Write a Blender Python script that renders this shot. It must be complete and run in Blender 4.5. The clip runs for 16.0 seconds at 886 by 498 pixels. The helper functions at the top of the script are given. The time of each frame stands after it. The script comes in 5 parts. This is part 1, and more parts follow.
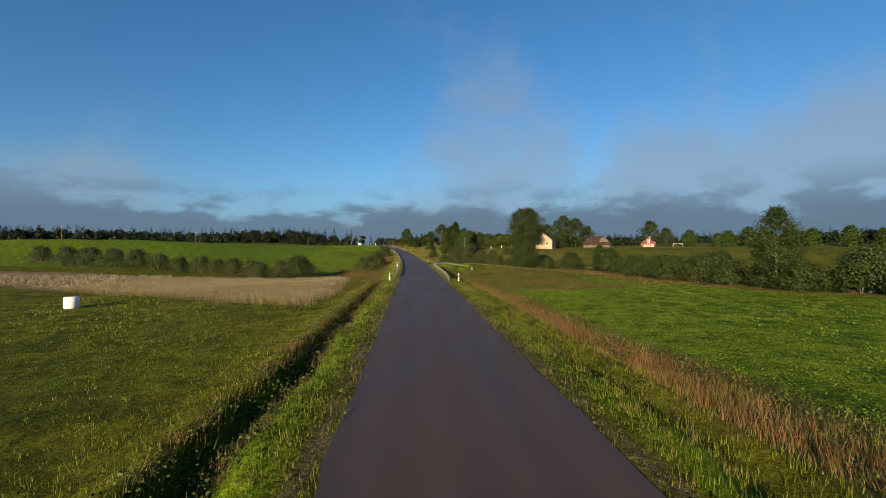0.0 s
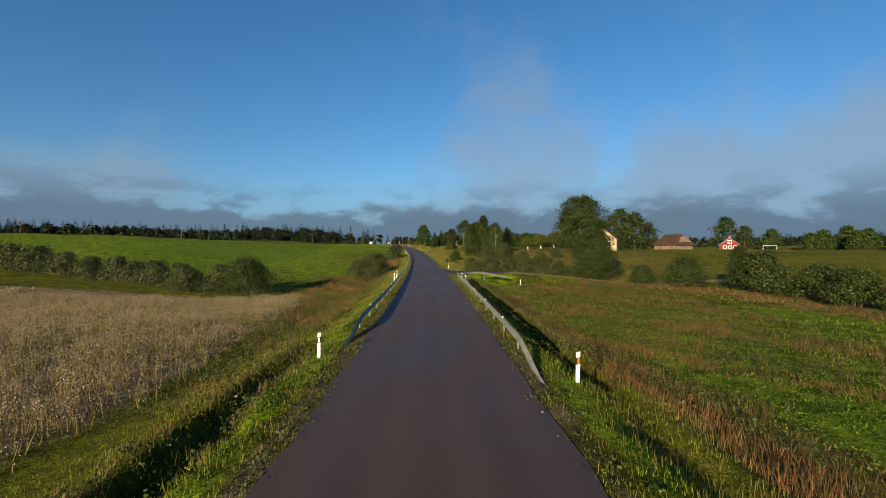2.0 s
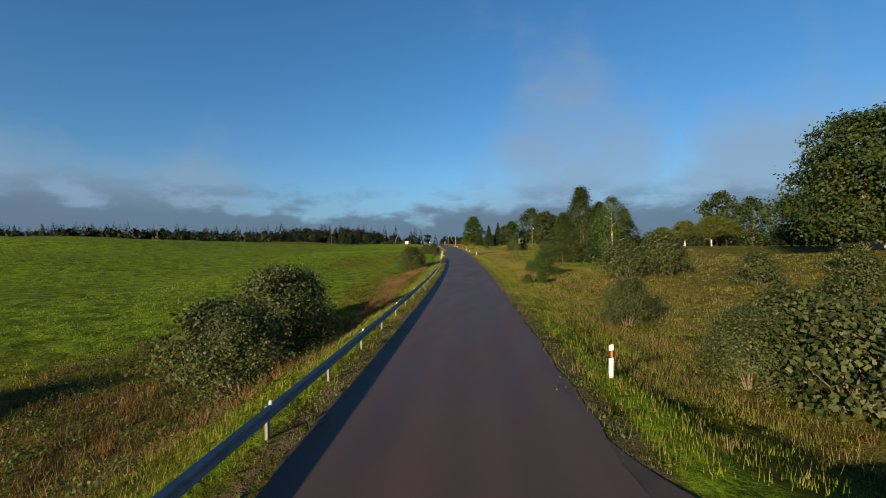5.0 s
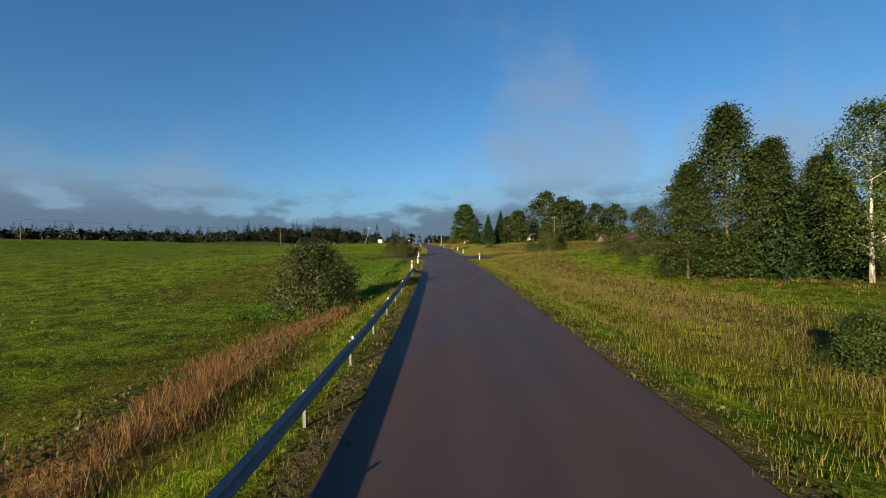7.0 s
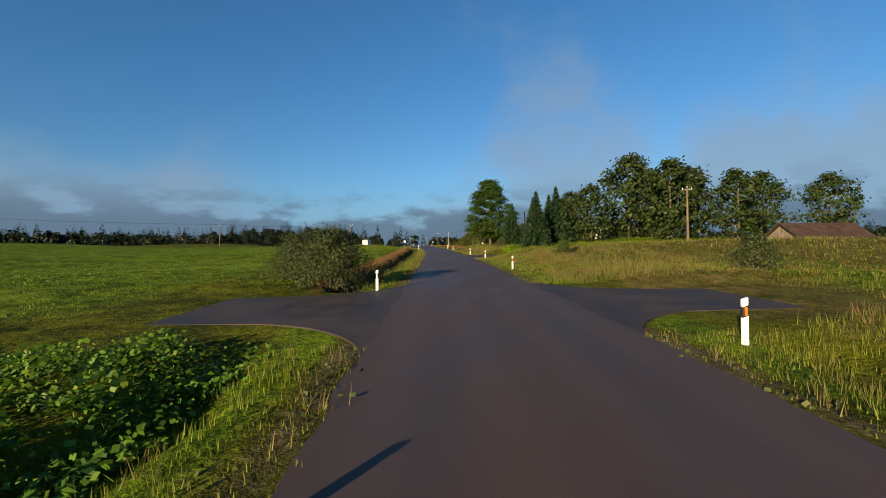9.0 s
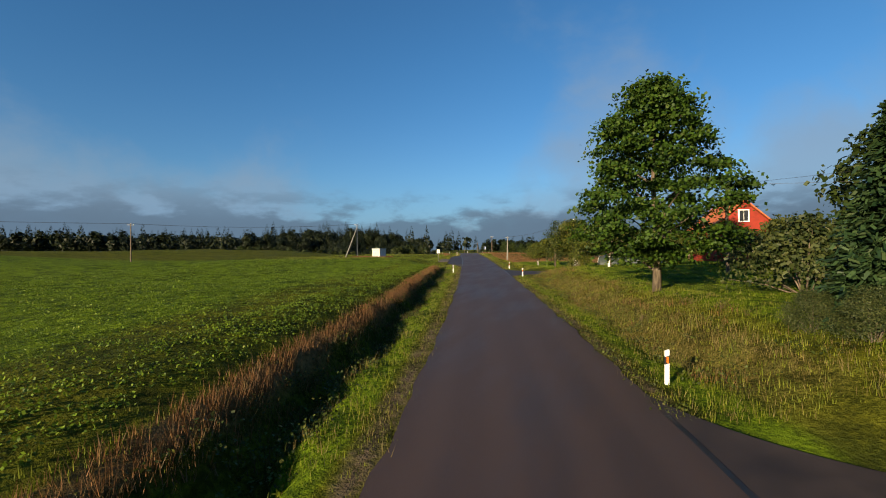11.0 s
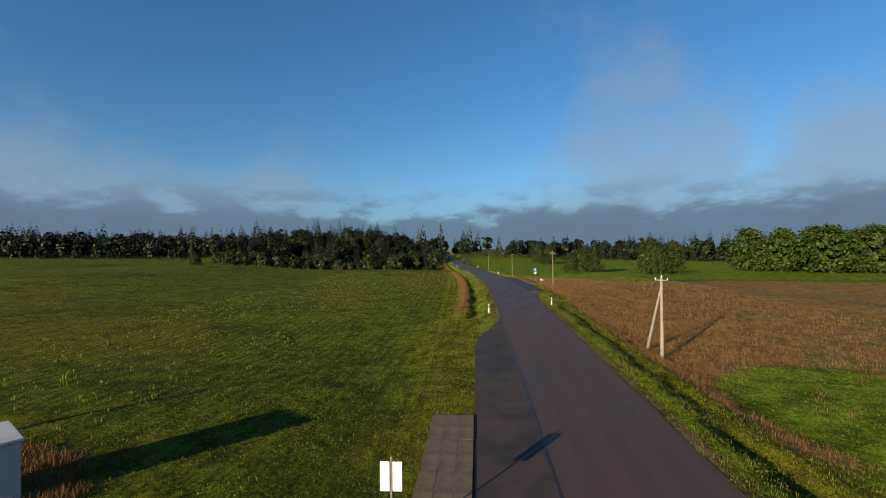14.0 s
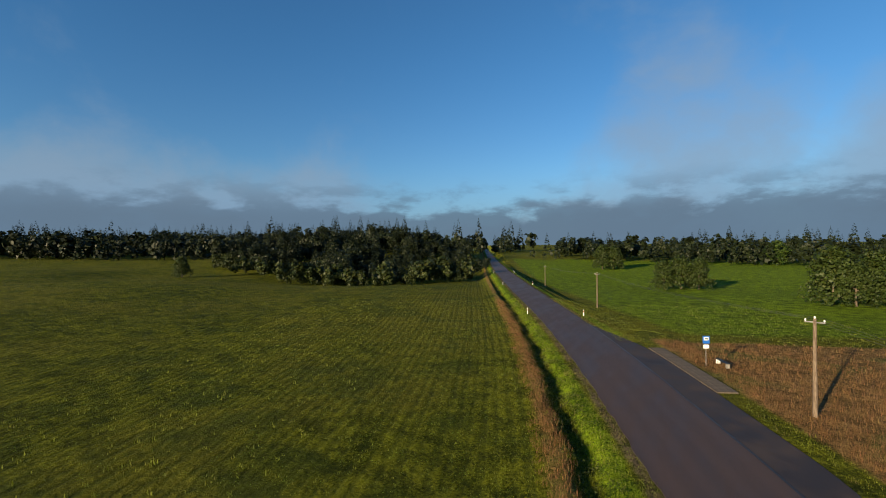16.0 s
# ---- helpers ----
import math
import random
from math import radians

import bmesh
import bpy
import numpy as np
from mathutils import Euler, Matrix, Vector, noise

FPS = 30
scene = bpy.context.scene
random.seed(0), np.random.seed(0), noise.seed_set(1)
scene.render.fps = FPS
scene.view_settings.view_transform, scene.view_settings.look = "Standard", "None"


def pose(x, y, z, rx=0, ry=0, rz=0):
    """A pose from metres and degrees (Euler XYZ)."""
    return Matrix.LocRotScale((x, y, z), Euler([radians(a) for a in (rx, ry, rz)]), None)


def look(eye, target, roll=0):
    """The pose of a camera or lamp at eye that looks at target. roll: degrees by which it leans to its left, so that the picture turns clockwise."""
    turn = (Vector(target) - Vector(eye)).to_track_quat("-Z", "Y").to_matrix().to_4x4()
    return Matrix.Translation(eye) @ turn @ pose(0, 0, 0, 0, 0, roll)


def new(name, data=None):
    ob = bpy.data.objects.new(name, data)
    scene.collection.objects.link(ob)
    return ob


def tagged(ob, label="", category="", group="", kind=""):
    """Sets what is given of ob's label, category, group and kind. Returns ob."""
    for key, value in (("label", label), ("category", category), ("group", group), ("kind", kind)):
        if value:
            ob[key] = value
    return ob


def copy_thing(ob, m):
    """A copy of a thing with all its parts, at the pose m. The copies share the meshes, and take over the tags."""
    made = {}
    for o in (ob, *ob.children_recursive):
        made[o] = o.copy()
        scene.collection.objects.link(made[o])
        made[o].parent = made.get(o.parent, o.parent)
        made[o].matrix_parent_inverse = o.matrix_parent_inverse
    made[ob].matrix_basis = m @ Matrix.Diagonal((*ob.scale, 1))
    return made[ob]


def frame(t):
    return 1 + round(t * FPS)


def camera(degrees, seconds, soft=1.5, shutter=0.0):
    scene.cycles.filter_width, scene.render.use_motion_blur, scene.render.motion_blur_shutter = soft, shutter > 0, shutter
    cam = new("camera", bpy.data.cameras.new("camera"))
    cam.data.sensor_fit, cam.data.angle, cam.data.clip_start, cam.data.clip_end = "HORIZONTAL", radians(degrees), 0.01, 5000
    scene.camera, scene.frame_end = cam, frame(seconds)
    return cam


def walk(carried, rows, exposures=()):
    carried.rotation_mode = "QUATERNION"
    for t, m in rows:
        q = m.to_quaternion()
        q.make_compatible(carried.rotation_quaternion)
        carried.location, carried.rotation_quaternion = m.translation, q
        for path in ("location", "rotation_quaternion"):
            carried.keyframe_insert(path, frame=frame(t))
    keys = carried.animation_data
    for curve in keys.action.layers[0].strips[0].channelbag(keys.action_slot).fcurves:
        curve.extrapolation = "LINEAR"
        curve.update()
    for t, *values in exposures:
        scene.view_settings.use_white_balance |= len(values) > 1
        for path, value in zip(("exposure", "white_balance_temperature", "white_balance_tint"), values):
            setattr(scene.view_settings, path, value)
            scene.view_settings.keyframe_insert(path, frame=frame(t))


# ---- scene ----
cam = camera(90.0, 16.0, soft=1.05)
PATH = [
    (0, (19.723, -40.324, 4.492), (19.576, -38.329, 4.494), -0.3),
    (0.5, (18.569, -30.046, 4.426), (18.414, -28.052, 4.429), -0.2),
    (1, (17.399, -19.28, 4.495), (17.224, -17.288, 4.499), -0.1),
    (1.5, (16.12, -7.776, 4.504), (15.923, -5.786, 4.51), -0.0),
    (2, (14.645, 4.255, 4.602), (14.41, 6.241, 4.604), 0.3),
    (2.5, (13.194, 16.095, 4.548), (12.909, 18.075, 4.551), 0.3),
    (3, (11.491, 28.328, 4.447), (11.173, 30.302, 4.455), 0.1),
    (3.5, (9.937, 40.057, 4.604), (9.566, 42.022, 4.611), 0.2),
    (4, (7.915, 53.019, 4.634), (7.488, 54.973, 4.633), 0.4),
    (4.2, (7.134, 58.225, 4.648), (6.685, 60.173, 4.648), 0.2),
    (6.3, (-3.573, 112.569, 4.747), (-4.032, 114.516, 4.757), -0.8),
    (6.5, (-4.644, 117.744, 4.786), (-5.08, 119.696, 4.793), -0.8),
    (7, (-7.479, 130.698, 4.826), (-7.882, 132.657, 4.83), -0.8),
    (7.5, (-10.422, 143.926, 4.755), (-10.824, 145.886, 4.764), -1.2),
    (8, (-13.679, 157.503, 4.797), (-14.071, 159.464, 4.796), -0.8),
    (8.5, (-16.807, 171.686, 5.014), (-17.206, 173.646, 5.023), -0.9),
    (10.8, (-31.199, 237.488, 8.209), (-31.837, 239.383, 8.233), -0.5),
    (11, (-32.703, 243.158, 8.763), (-33.365, 245.045, 8.787), -0.5),
    (11.5, (-36.56, 256.849, 10.358), (-37.265, 258.721, 10.387), -0.7),
    (12, (-40.77, 269.861, 11.7), (-41.495, 271.725, 11.734), -0.5),
    (12.5, (-45.286, 283.437, 13.016), (-46.013, 285.3, 13.037), -0.5),
    (13, (-50.327, 296.976, 13.565), (-51.051, 298.84, 13.592), -0.7),
    (13.5, (-55.184, 310.283, 14.686), (-55.909, 312.147, 14.705), -0.4),
    (14, (-59.968, 323.894, 15.839), (-60.704, 325.753, 15.85), -0.5),
    (14.5, (-65.199, 337.481, 17.281), (-65.938, 339.339, 17.315), -0.4),
    (15, (-70.384, 350.912, 19.015), (-71.128, 352.768, 19.04), -0.5),
    (15.5, (-75.491, 363.598, 19.914), (-76.276, 365.438, 19.915), -0.5),
    (16, (-80.852, 376.03, 20.511), (-81.745, 377.82, 20.497), -0.6),
]
walk(cam, [(t, look(eye, target, roll)) for t, eye, target, roll in PATH])

# ---- world, sun ----
SUN_AZ, SUN_EL = radians(20), radians(13)  # the way the light goes, from +y towards +x, and the sun's height
way = Vector((math.sin(SUN_AZ) * math.cos(SUN_EL), math.cos(SUN_AZ) * math.cos(SUN_EL), -math.sin(SUN_EL)))
sun = new("sun", bpy.data.lights.new("sun", "SUN"))
sun.data.energy, sun.data.angle, sun.data.color = 5.0, radians(0.6), (1.0, 0.78, 0.47)
sun.matrix_world = look((0, 0, 60), Vector((0, 0, 60)) + way)
scene.view_settings.exposure = 1.02


class Nodes:
    """Short node building for one tree."""

    def __init__(self, tree):
        self.t = tree

    def add(self, kind, values=None):
        n = self.t.nodes.new(kind)
        for k, v in (values or {}).items():
            if isinstance(v, bpy.types.NodeSocket):
                self.t.links.new(v, n.inputs[k])
            else:
                n.inputs[k].default_value = v
        return n

    def noise(self, vec, scale, detail=4.0, rough=0.55, distortion=0.0):
        return self.add("ShaderNodeTexNoise", {"Vector": vec, "Scale": scale, "Detail": detail, "Roughness": rough, "Distortion": distortion}).outputs["Fac"]

    def math(self, op, a, b=0.0):
        n = self.add("ShaderNodeMath", {0: a, 1: b})
        n.operation = op
        return n.outputs[0]

    def times(self, vec, by):
        n = self.add("ShaderNodeVectorMath", {0: vec, 1: by})
        n.operation = "MULTIPLY"
        return n.outputs[0]

    def span(self, v, a, b, c=0.0, d=1.0):
        n = self.add("ShaderNodeMapRange", {0: v, 1: a, 2: b, 3: c, 4: d})
        n.interpolation_type = "SMOOTHSTEP"
        return n.outputs[0]

    def mix(self, fac, a, b, mode="MIX"):
        n = self.add("ShaderNodeMix")
        n.data_type, n.blend_type = "RGBA", mode
        for k, v in ((0, fac), (6, a), (7, b)):
            if isinstance(v, bpy.types.NodeSocket):
                self.t.links.new(v, n.inputs[k])
            else:
                n.inputs[k].default_value = (*v, 1.0) if isinstance(v, tuple) and len(v) == 3 else v
        return n.outputs[2]

    def value(self, name):
        n = self.add("ShaderNodeAttribute")
        n.attribute_name = name
        return n.outputs["Fac"]


def make_world():
    world = bpy.data.worlds.new("morning_sky")
    scene.world = world
    world.use_nodes = True
    tree = world.node_tree
    n = Nodes(tree)
    back = tree.nodes["Background"]
    sky = n.add("ShaderNodeTexSky")
    sky.sky_type, sky.sun_disc, sky.sun_elevation, sky.sun_rotation = "NISHITA", False, SUN_EL, math.pi + SUN_AZ
    sky.air_density, sky.dust_density, sky.ozone_density = 1.0, 0.3, 3.0
    co = n.add("ShaderNodeTexCoord").outputs["Generated"]
    axes = n.add("ShaderNodeSeparateXYZ", {0: co})
    up = axes.outputs[2]
    # deep morning blue, paler towards the horizon
    tint = n.mix(n.span(up, 0.0, 0.45), (0.64, 0.86, 1.03), (0.50, 0.91, 1.14))
    blue = n.mix(1.0, sky.outputs[0], tint, "MULTIPLY")
    # mist rising from the woods and low banks of cloud, thicker to the right of the road
    az = n.math("ARCTAN2", axes.outputs[0], axes.outputs[1])
    plume = n.math("MULTIPLY", n.span(n.math("ABSOLUTE", n.math("SUBTRACT", az, n.math("ADD", n.math("MULTIPLY", up, 0.35), 0.0))), 0.36, 0.02), n.span(up, 0.46, 0.08))
    right = n.math("MULTIPLY", n.span(az, 0.0, 0.42), n.span(up, 0.40, 0.08))
    left = n.math("MULTIPLY", n.span(az, -0.46, -0.80), n.span(up, 0.26, 0.05))
    mass = n.math("MAXIMUM", n.math("MAXIMUM", n.math("MULTIPLY", plume, 0.95), right), left)
    wisps = n.noise(n.times(co, (1.0, 1.0, 1.2)), 3.6, 7.0, 0.56, 0.2)
    puffs = n.noise(n.times(co, (1.0, 1.0, 2.0)), 6.5, 7.0, 0.6, 0.15)
    banks = n.noise(n.times(co, (1.0, 1.0, 2.6)), 8.0, 7.0, 0.58, 0.12)
    high = n.span(n.math("ADD", wisps, n.math("MULTIPLY", mass, 0.46)), 0.54, 0.94)
    mid = n.math("MULTIPLY", n.span(n.math("ADD", puffs, n.span(up, 0.15, 0.03, -0.05, 0.12)), 0.53, 0.72), n.span(up, 0.18, 0.08))
    low = n.math("MULTIPLY", n.span(n.math("ADD", n.math("ADD", banks, n.span(up, 0.11, 0.03, 0.0, 0.30)), n.math("MULTIPLY", mass, 0.10)), 0.52, 0.70), n.span(up, 0.17, 0.06))
    c1 = n.mix(n.math("MULTIPLY", high, 0.70), blue, (2.15, 2.8, 3.55))
    c2 = n.mix(n.span(up, 0.18, 0.0, 0.0, 0.75), c1, (1.45, 2.6, 4.3))
    c2 = n.mix(n.math("MULTIPLY", mid, 0.62), c2, (1.55, 2.15, 2.85))
    c3 = n.mix(n.math("MULTIPLY", low, 0.85), c2, (0.92, 1.42, 2.02))
    tree.links.new(c3, back.inputs[0])
    back.inputs[1].default_value = 0.062


make_world()

# ---- materials ----


def material(name):
    m = bpy.data.materials.new(name)
    m.use_nodes = True
    n = Nodes(m.node_tree)
    return m, n, m.node_tree.nodes["Principled BSDF"]


def finish(m, n, p, color, rough=0.8, bump=None, strength=0.3, distance=0.02, spec=0.3, metal=0.0):
    for key, v in (("Base Color", color), ("Roughness", rough), ("Specular IOR Level", spec), ("Metallic", metal)):
        if isinstance(v, bpy.types.NodeSocket):
            m.node_tree.links.new(v, p.inputs[key])
        else:
            p.inputs[key].default_value = (*v, 1.0) if isinstance(v, tuple) else v
    if bump is not None:
        b = n.add("ShaderNodeBump", {"Height": bump, "Strength": strength, "Distance": distance})
        m.node_tree.links.new(b.outputs[0], p.inputs["Normal"])
    return m


def plain(name, a, b, rough=0.6, scale=6.0, fine=60.0, strength=0.15, metal=0.0, spec=0.3):
    """A painted, metal or stone surface: two tones at two scales, and fine relief."""
    m, n, p = material(name)
    co = n.add("ShaderNodeTexCoord").outputs["Object"]
    big, small = n.noise(co, scale), n.noise(co, fine)
    color = n.mix(n.span(n.math("ADD", n.math("MULTIPLY", big, 0.65), n.math("MULTIPLY", small, 0.35)), 0.35, 0.65), a, b)
    return finish(m, n, p, color, n.span(big, 0.3, 0.7, rough - 0.08, rough + 0.1), small, strength, 0.01, spec, metal)


def leafy(name, dark, light, warm, see=0.25, rough=0.55):
    """Leaves and blades: each island its own tone, part of the light goes through."""
    m, n, p = material(name)
    r = n.add("ShaderNodeNewGeometry").outputs["Random Per Island"]
    co = n.add("ShaderNodeTexCoord").outputs["Object"]
    big = n.noise(co, 0.35, 3.0)
    c = n.mix(n.span(n.math("ADD", n.math("MULTIPLY", r, 0.6), n.math("MULTIPLY", big, 0.5)), 0.2, 0.9), dark, light)
    c = n.mix(n.math("MULTIPLY", n.span(n.math("FRACT", n.math("MULTIPLY", r, 7.31)), 0.75, 1.0), 0.5), c, warm)
    finish(m, n, p, c, rough, spec=0.25)
    t = n.add("ShaderNodeBsdfTranslucent", {"Color": c})
    mixed = n.add("ShaderNodeMixShader", {0: see, 1: p.outputs[0], 2: t.outputs[0]})
    m.node_tree.links.new(mixed.outputs[0], m.node_tree.nodes["Material Output"].inputs[0])
    return m


def bark_material(name, a, b, scale=7.0):
    m, n, p = material(name)
    co = n.add("ShaderNodeTexCoord").outputs["Object"]
    st = n.times(co, (1, 1, 0.18))
    f = n.noise(st, scale, 6.0, 0.65)
    return finish(m, n, p, n.mix(n.span(f, 0.35, 0.65), a, b), 0.9, f, 0.7, 0.03)


def asphalt_material():
    m, n, p = material("damp_asphalt")
    co = n.add("ShaderNodeTexCoord").outputs["Object"]
    grain = n.noise(co, 90.0, 3.0, 0.7)
    patch = n.noise(n.times(co, (0.8, 0.16, 1)), 0.7, 5.0, 0.6)
    uv = n.add("ShaderNodeSeparateXYZ", {0: n.add("ShaderNodeUVMap").outputs[0]}).outputs[0]
    # two worn wheel tracks in each lane
    track = n.math("ABSOLUTE", n.math("SINE", n.math("MULTIPLY", uv, math.pi * 4)))
    c = n.mix(n.span(grain, 0.35, 0.7), (0.036, 0.024, 0.021), (0.104, 0.068, 0.057))
    c = n.mix(n.math("MULTIPLY", n.span(patch, 0.42, 0.66), 0.45), c, (0.040, 0.030, 0.028))
    c = n.mix(n.math("MULTIPLY", n.span(track, 0.5, 1.0), 0.25), c, (0.088, 0.058, 0.048))
    wet = n.span(patch, 0.38, 0.66, 0.66, 0.54)
    return finish(m, n, p, c, wet, grain, 0.5, 0.008, 0.25)


def ground_material():
    """One sheet of fields, verges and ditches. The sheet's own attributes say what grows where."""
    m, n, p = material("fields")
    co = n.add("ShaderNodeTexCoord").outputs["Object"]
    att = {k: n.value(k) for k in ("dry", "straw", "soil", "lush", "brown", "rows")}
    w1, w2, w3 = n.noise(co, 0.045, 4.0), n.noise(co, 0.5, 5.0, 0.65), n.noise(co, 6.0, 4.0, 0.7)
    fine = n.noise(co, 22.0, 3.0, 0.7)

    def edge(k, width=0.35):
        return n.span(n.math("ADD", att[k], n.math("MULTIPLY", n.math("SUBTRACT", n.math("ADD", n.math("MULTIPLY", w2, 0.6), n.math("MULTIPLY", w3, 0.4)), 0.5), 1.3)), 0.5 - width, 0.5 + width)

    tone = n.math("ADD", n.math("MULTIPLY", w2, 0.5), n.math("MULTIPLY", w3, 0.5))
    green = n.mix(n.span(tone, 0.40, 0.60), (0.028, 0.038, 0.003), (0.150, 0.162, 0.010))
    green = n.mix(n.math("MULTIPLY", n.span(w1, 0.40, 0.62), 0.6), green, (0.132, 0.127, 0.014))
    patch = n.span(n.noise(co, 0.16, 5.0, 0.6), 0.50, 0.64)
    green = n.mix(n.math("MULTIPLY", patch, 0.55), green, (0.030, 0.049, 0.008))
    lush = n.mix(n.span(tone, 0.40, 0.60), (0.040, 0.076, 0.004), (0.170, 0.250, 0.011))
    green = n.mix(edge("lush"), green, lush)
    # mowing and drilling rows along the road
    axes = n.add("ShaderNodeUVMap").outputs[0]
    u = n.add("ShaderNodeSeparateXYZ", {0: axes}).outputs[0]
    stripe = n.math("ADD", n.math("MULTIPLY", n.math("SINE", n.math("MULTIPLY", u, 2.6)), 0.5), n.math("SINE", n.math("ADD", n.math("MULTIPLY", u, 7.1), n.math("MULTIPLY", w2, 5.0))))
    stripe = n.math("MULTIPLY", n.span(n.math("ADD", stripe, n.math("MULTIPLY", w2, 2.4)), 0.6, 2.4), att["rows"])
    green = n.mix(n.math("MULTIPLY", stripe, 0.42), green, (0.034, 0.046, 0.007))
    dry = n.mix(n.span(tone, 0.38, 0.62), (0.082, 0.060, 0.018), (0.270, 0.190, 0.066))
    dry = n.mix(n.math("MULTIPLY", n.span(w2, 0.42, 0.6), 0.6), dry, (0.054, 0.081, 0.017))
    brown = n.mix(n.span(tone, 0.36, 0.64), (0.120, 0.074, 0.026), (0.300, 0.180, 0.068))
    brown = n.mix(n.math("MULTIPLY", n.span(n.noise(co, 0.11, 4.0), 0.54, 0.66), 0.7), brown, (0.130, 0.140, 0.035))
    straw = n.mix(n.span(tone, 0.36, 0.64), (0.090, 0.067, 0.036), (0.310, 0.232, 0.140))
    soil = n.mix(n.span(tone, 0.36, 0.64), (0.045, 0.032, 0.020), (0.170, 0.125, 0.085))
    c = n.mix(edge("dry"), green, dry)
    c = n.mix(edge("brown"), c, brown)
    c = n.mix(edge("straw", 0.2), c, straw)
    c = n.mix(edge("soil", 0.25), c, soil)
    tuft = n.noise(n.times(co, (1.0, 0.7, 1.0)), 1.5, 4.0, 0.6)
    # shade in the hollows between tufts, put into the colour as near-black
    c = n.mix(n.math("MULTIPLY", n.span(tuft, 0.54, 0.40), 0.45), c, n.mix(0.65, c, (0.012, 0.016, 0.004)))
    h = n.math("ADD", n.math("MULTIPLY", w3, 0.7), n.math("MULTIPLY", fine, 0.5))
    h = n.math("ADD", h, n.math("ADD", n.math("MULTIPLY", tuft, 2.2), n.math("MULTIPLY", w2, 2.4)))
    h = n.math("SUBTRACT", h, n.math("MULTIPLY", stripe, 0.3))
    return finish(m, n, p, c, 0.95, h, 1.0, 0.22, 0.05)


ASPHALT, GROUND = asphalt_material(), ground_material()
NEWER = plain("newer_dark_asphalt", (0.028, 0.022, 0.022), (0.062, 0.047, 0.043), 0.66, 0.6, 70.0, 0.4, 0.0, 0.2)
L_WEED = leafy("withered_weeds", (0.048, 0.032, 0.013), (0.136, 0.090, 0.035), (0.060, 0.068, 0.013), 0.25)
WHITE = plain("white_plastic", (0.74, 0.74, 0.72), (0.84, 0.84, 0.83), 0.45, 3.0, 40.0, 0.05)
BLACK = plain("black_band", (0.012, 0.012, 0.013), (0.025, 0.025, 0.026), 0.5)
ORANGE = plain("orange_reflector", (0.75, 0.12, 0.015), (0.85, 0.18, 0.02), 0.25)
GALV = plain("galvanised_steel", (0.150, 0.150, 0.150), (0.235, 0.233, 0.230), 0.62, 2.0, 30.0, 0.08, 0.25)
CONCRETE = plain("grey_concrete", (0.186, 0.174, 0.158), (0.270, 0.258, 0.236), 0.85, 2.0, 25.0, 0.4)
SLAB = plain("worn_concrete_slab", (0.070, 0.055, 0.041), (0.128, 0.103, 0.078), 0.9, 1.5, 20.0, 0.5)
OLDWOOD = bark_material("weathered_wood", (0.086, 0.061, 0.043), (0.187, 0.144, 0.108), 12.0)
STICKS = bark_material("dark_sticks", (0.018, 0.013, 0.009), (0.065, 0.048, 0.034))
BARK = bark_material("grey_brown_bark", (0.055, 0.042, 0.03), (0.17, 0.135, 0.10))
BIRCHBARK = bark_material("birch_bark", (0.10, 0.09, 0.08), (0.72, 0.70, 0.66), 5.0)
LIME = plain("limewash", (0.70, 0.70, 0.67), (0.84, 0.84, 0.82), 0.9, 4.0, 30.0, 0.3)
CABINET = plain("cream_painted_steel", (0.454, 0.447, 0.413), (0.523, 0.516, 0.482), 0.5, 1.5, 30.0, 0.05)
CABROOF = plain("grey_steel_roof", (0.30, 0.32, 0.34), (0.42, 0.44, 0.46), 0.45, 2.0, 30.0, 0.05)
GRAVEL = plain("dirt_track", (0.162, 0.103, 0.059), (0.306, 0.205, 0.126), 0.95, 1.2, 30.0, 0.6)
TAR = plain("black_tar_seam", (0.012, 0.012, 0.012), (0.022, 0.02, 0.02), 0.4)
L_MAPLE = leafy("maple_leaves", (0.012, 0.033, 0.004), (0.051, 0.101, 0.009), (0.086, 0.109, 0.012))
L_OAK = leafy("dark_broad_leaves", (0.017, 0.032, 0.006), (0.042, 0.063, 0.011), (0.066, 0.066, 0.015))
L_BUSH = leafy("willow_leaves", (0.023, 0.042, 0.009), (0.081, 0.104, 0.024), (0.143, 0.130, 0.038))
L_WILLOW = leafy("grey_willow_leaves", (0.018, 0.032, 0.008), (0.072, 0.088, 0.025), (0.112, 0.108, 0.040))
L_BEET = leafy("broad_crop_leaves", (0.028, 0.080, 0.006), (0.125, 0.235, 0.018), (0.190, 0.250, 0.026), 0.35)
L_BIRCH = leafy("birch_leaves", (0.022, 0.045, 0.008), (0.070, 0.105, 0.018), (0.120, 0.112, 0.022))
L_SPRUCE = leafy("spruce_needles", (0.010, 0.028, 0.010), (0.042, 0.078, 0.026), (0.060, 0.080, 0.030), 0.08)
L_APPLE = leafy("apple_leaves", (0.024, 0.042, 0.006), (0.112, 0.128, 0.017), (0.190, 0.150, 0.022))
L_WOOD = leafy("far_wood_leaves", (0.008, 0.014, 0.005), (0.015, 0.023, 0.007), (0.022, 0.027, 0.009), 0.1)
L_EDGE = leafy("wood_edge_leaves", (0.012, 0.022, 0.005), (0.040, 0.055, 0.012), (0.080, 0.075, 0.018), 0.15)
L_GREEN = leafy("verge_grass", (0.066, 0.089, 0.006), (0.185, 0.217, 0.013), (0.238, 0.185, 0.046), 0.35)
L_DRY = leafy("dry_grass", (0.105, 0.086, 0.024), (0.245, 0.188, 0.066), (0.180, 0.205, 0.034), 0.35)
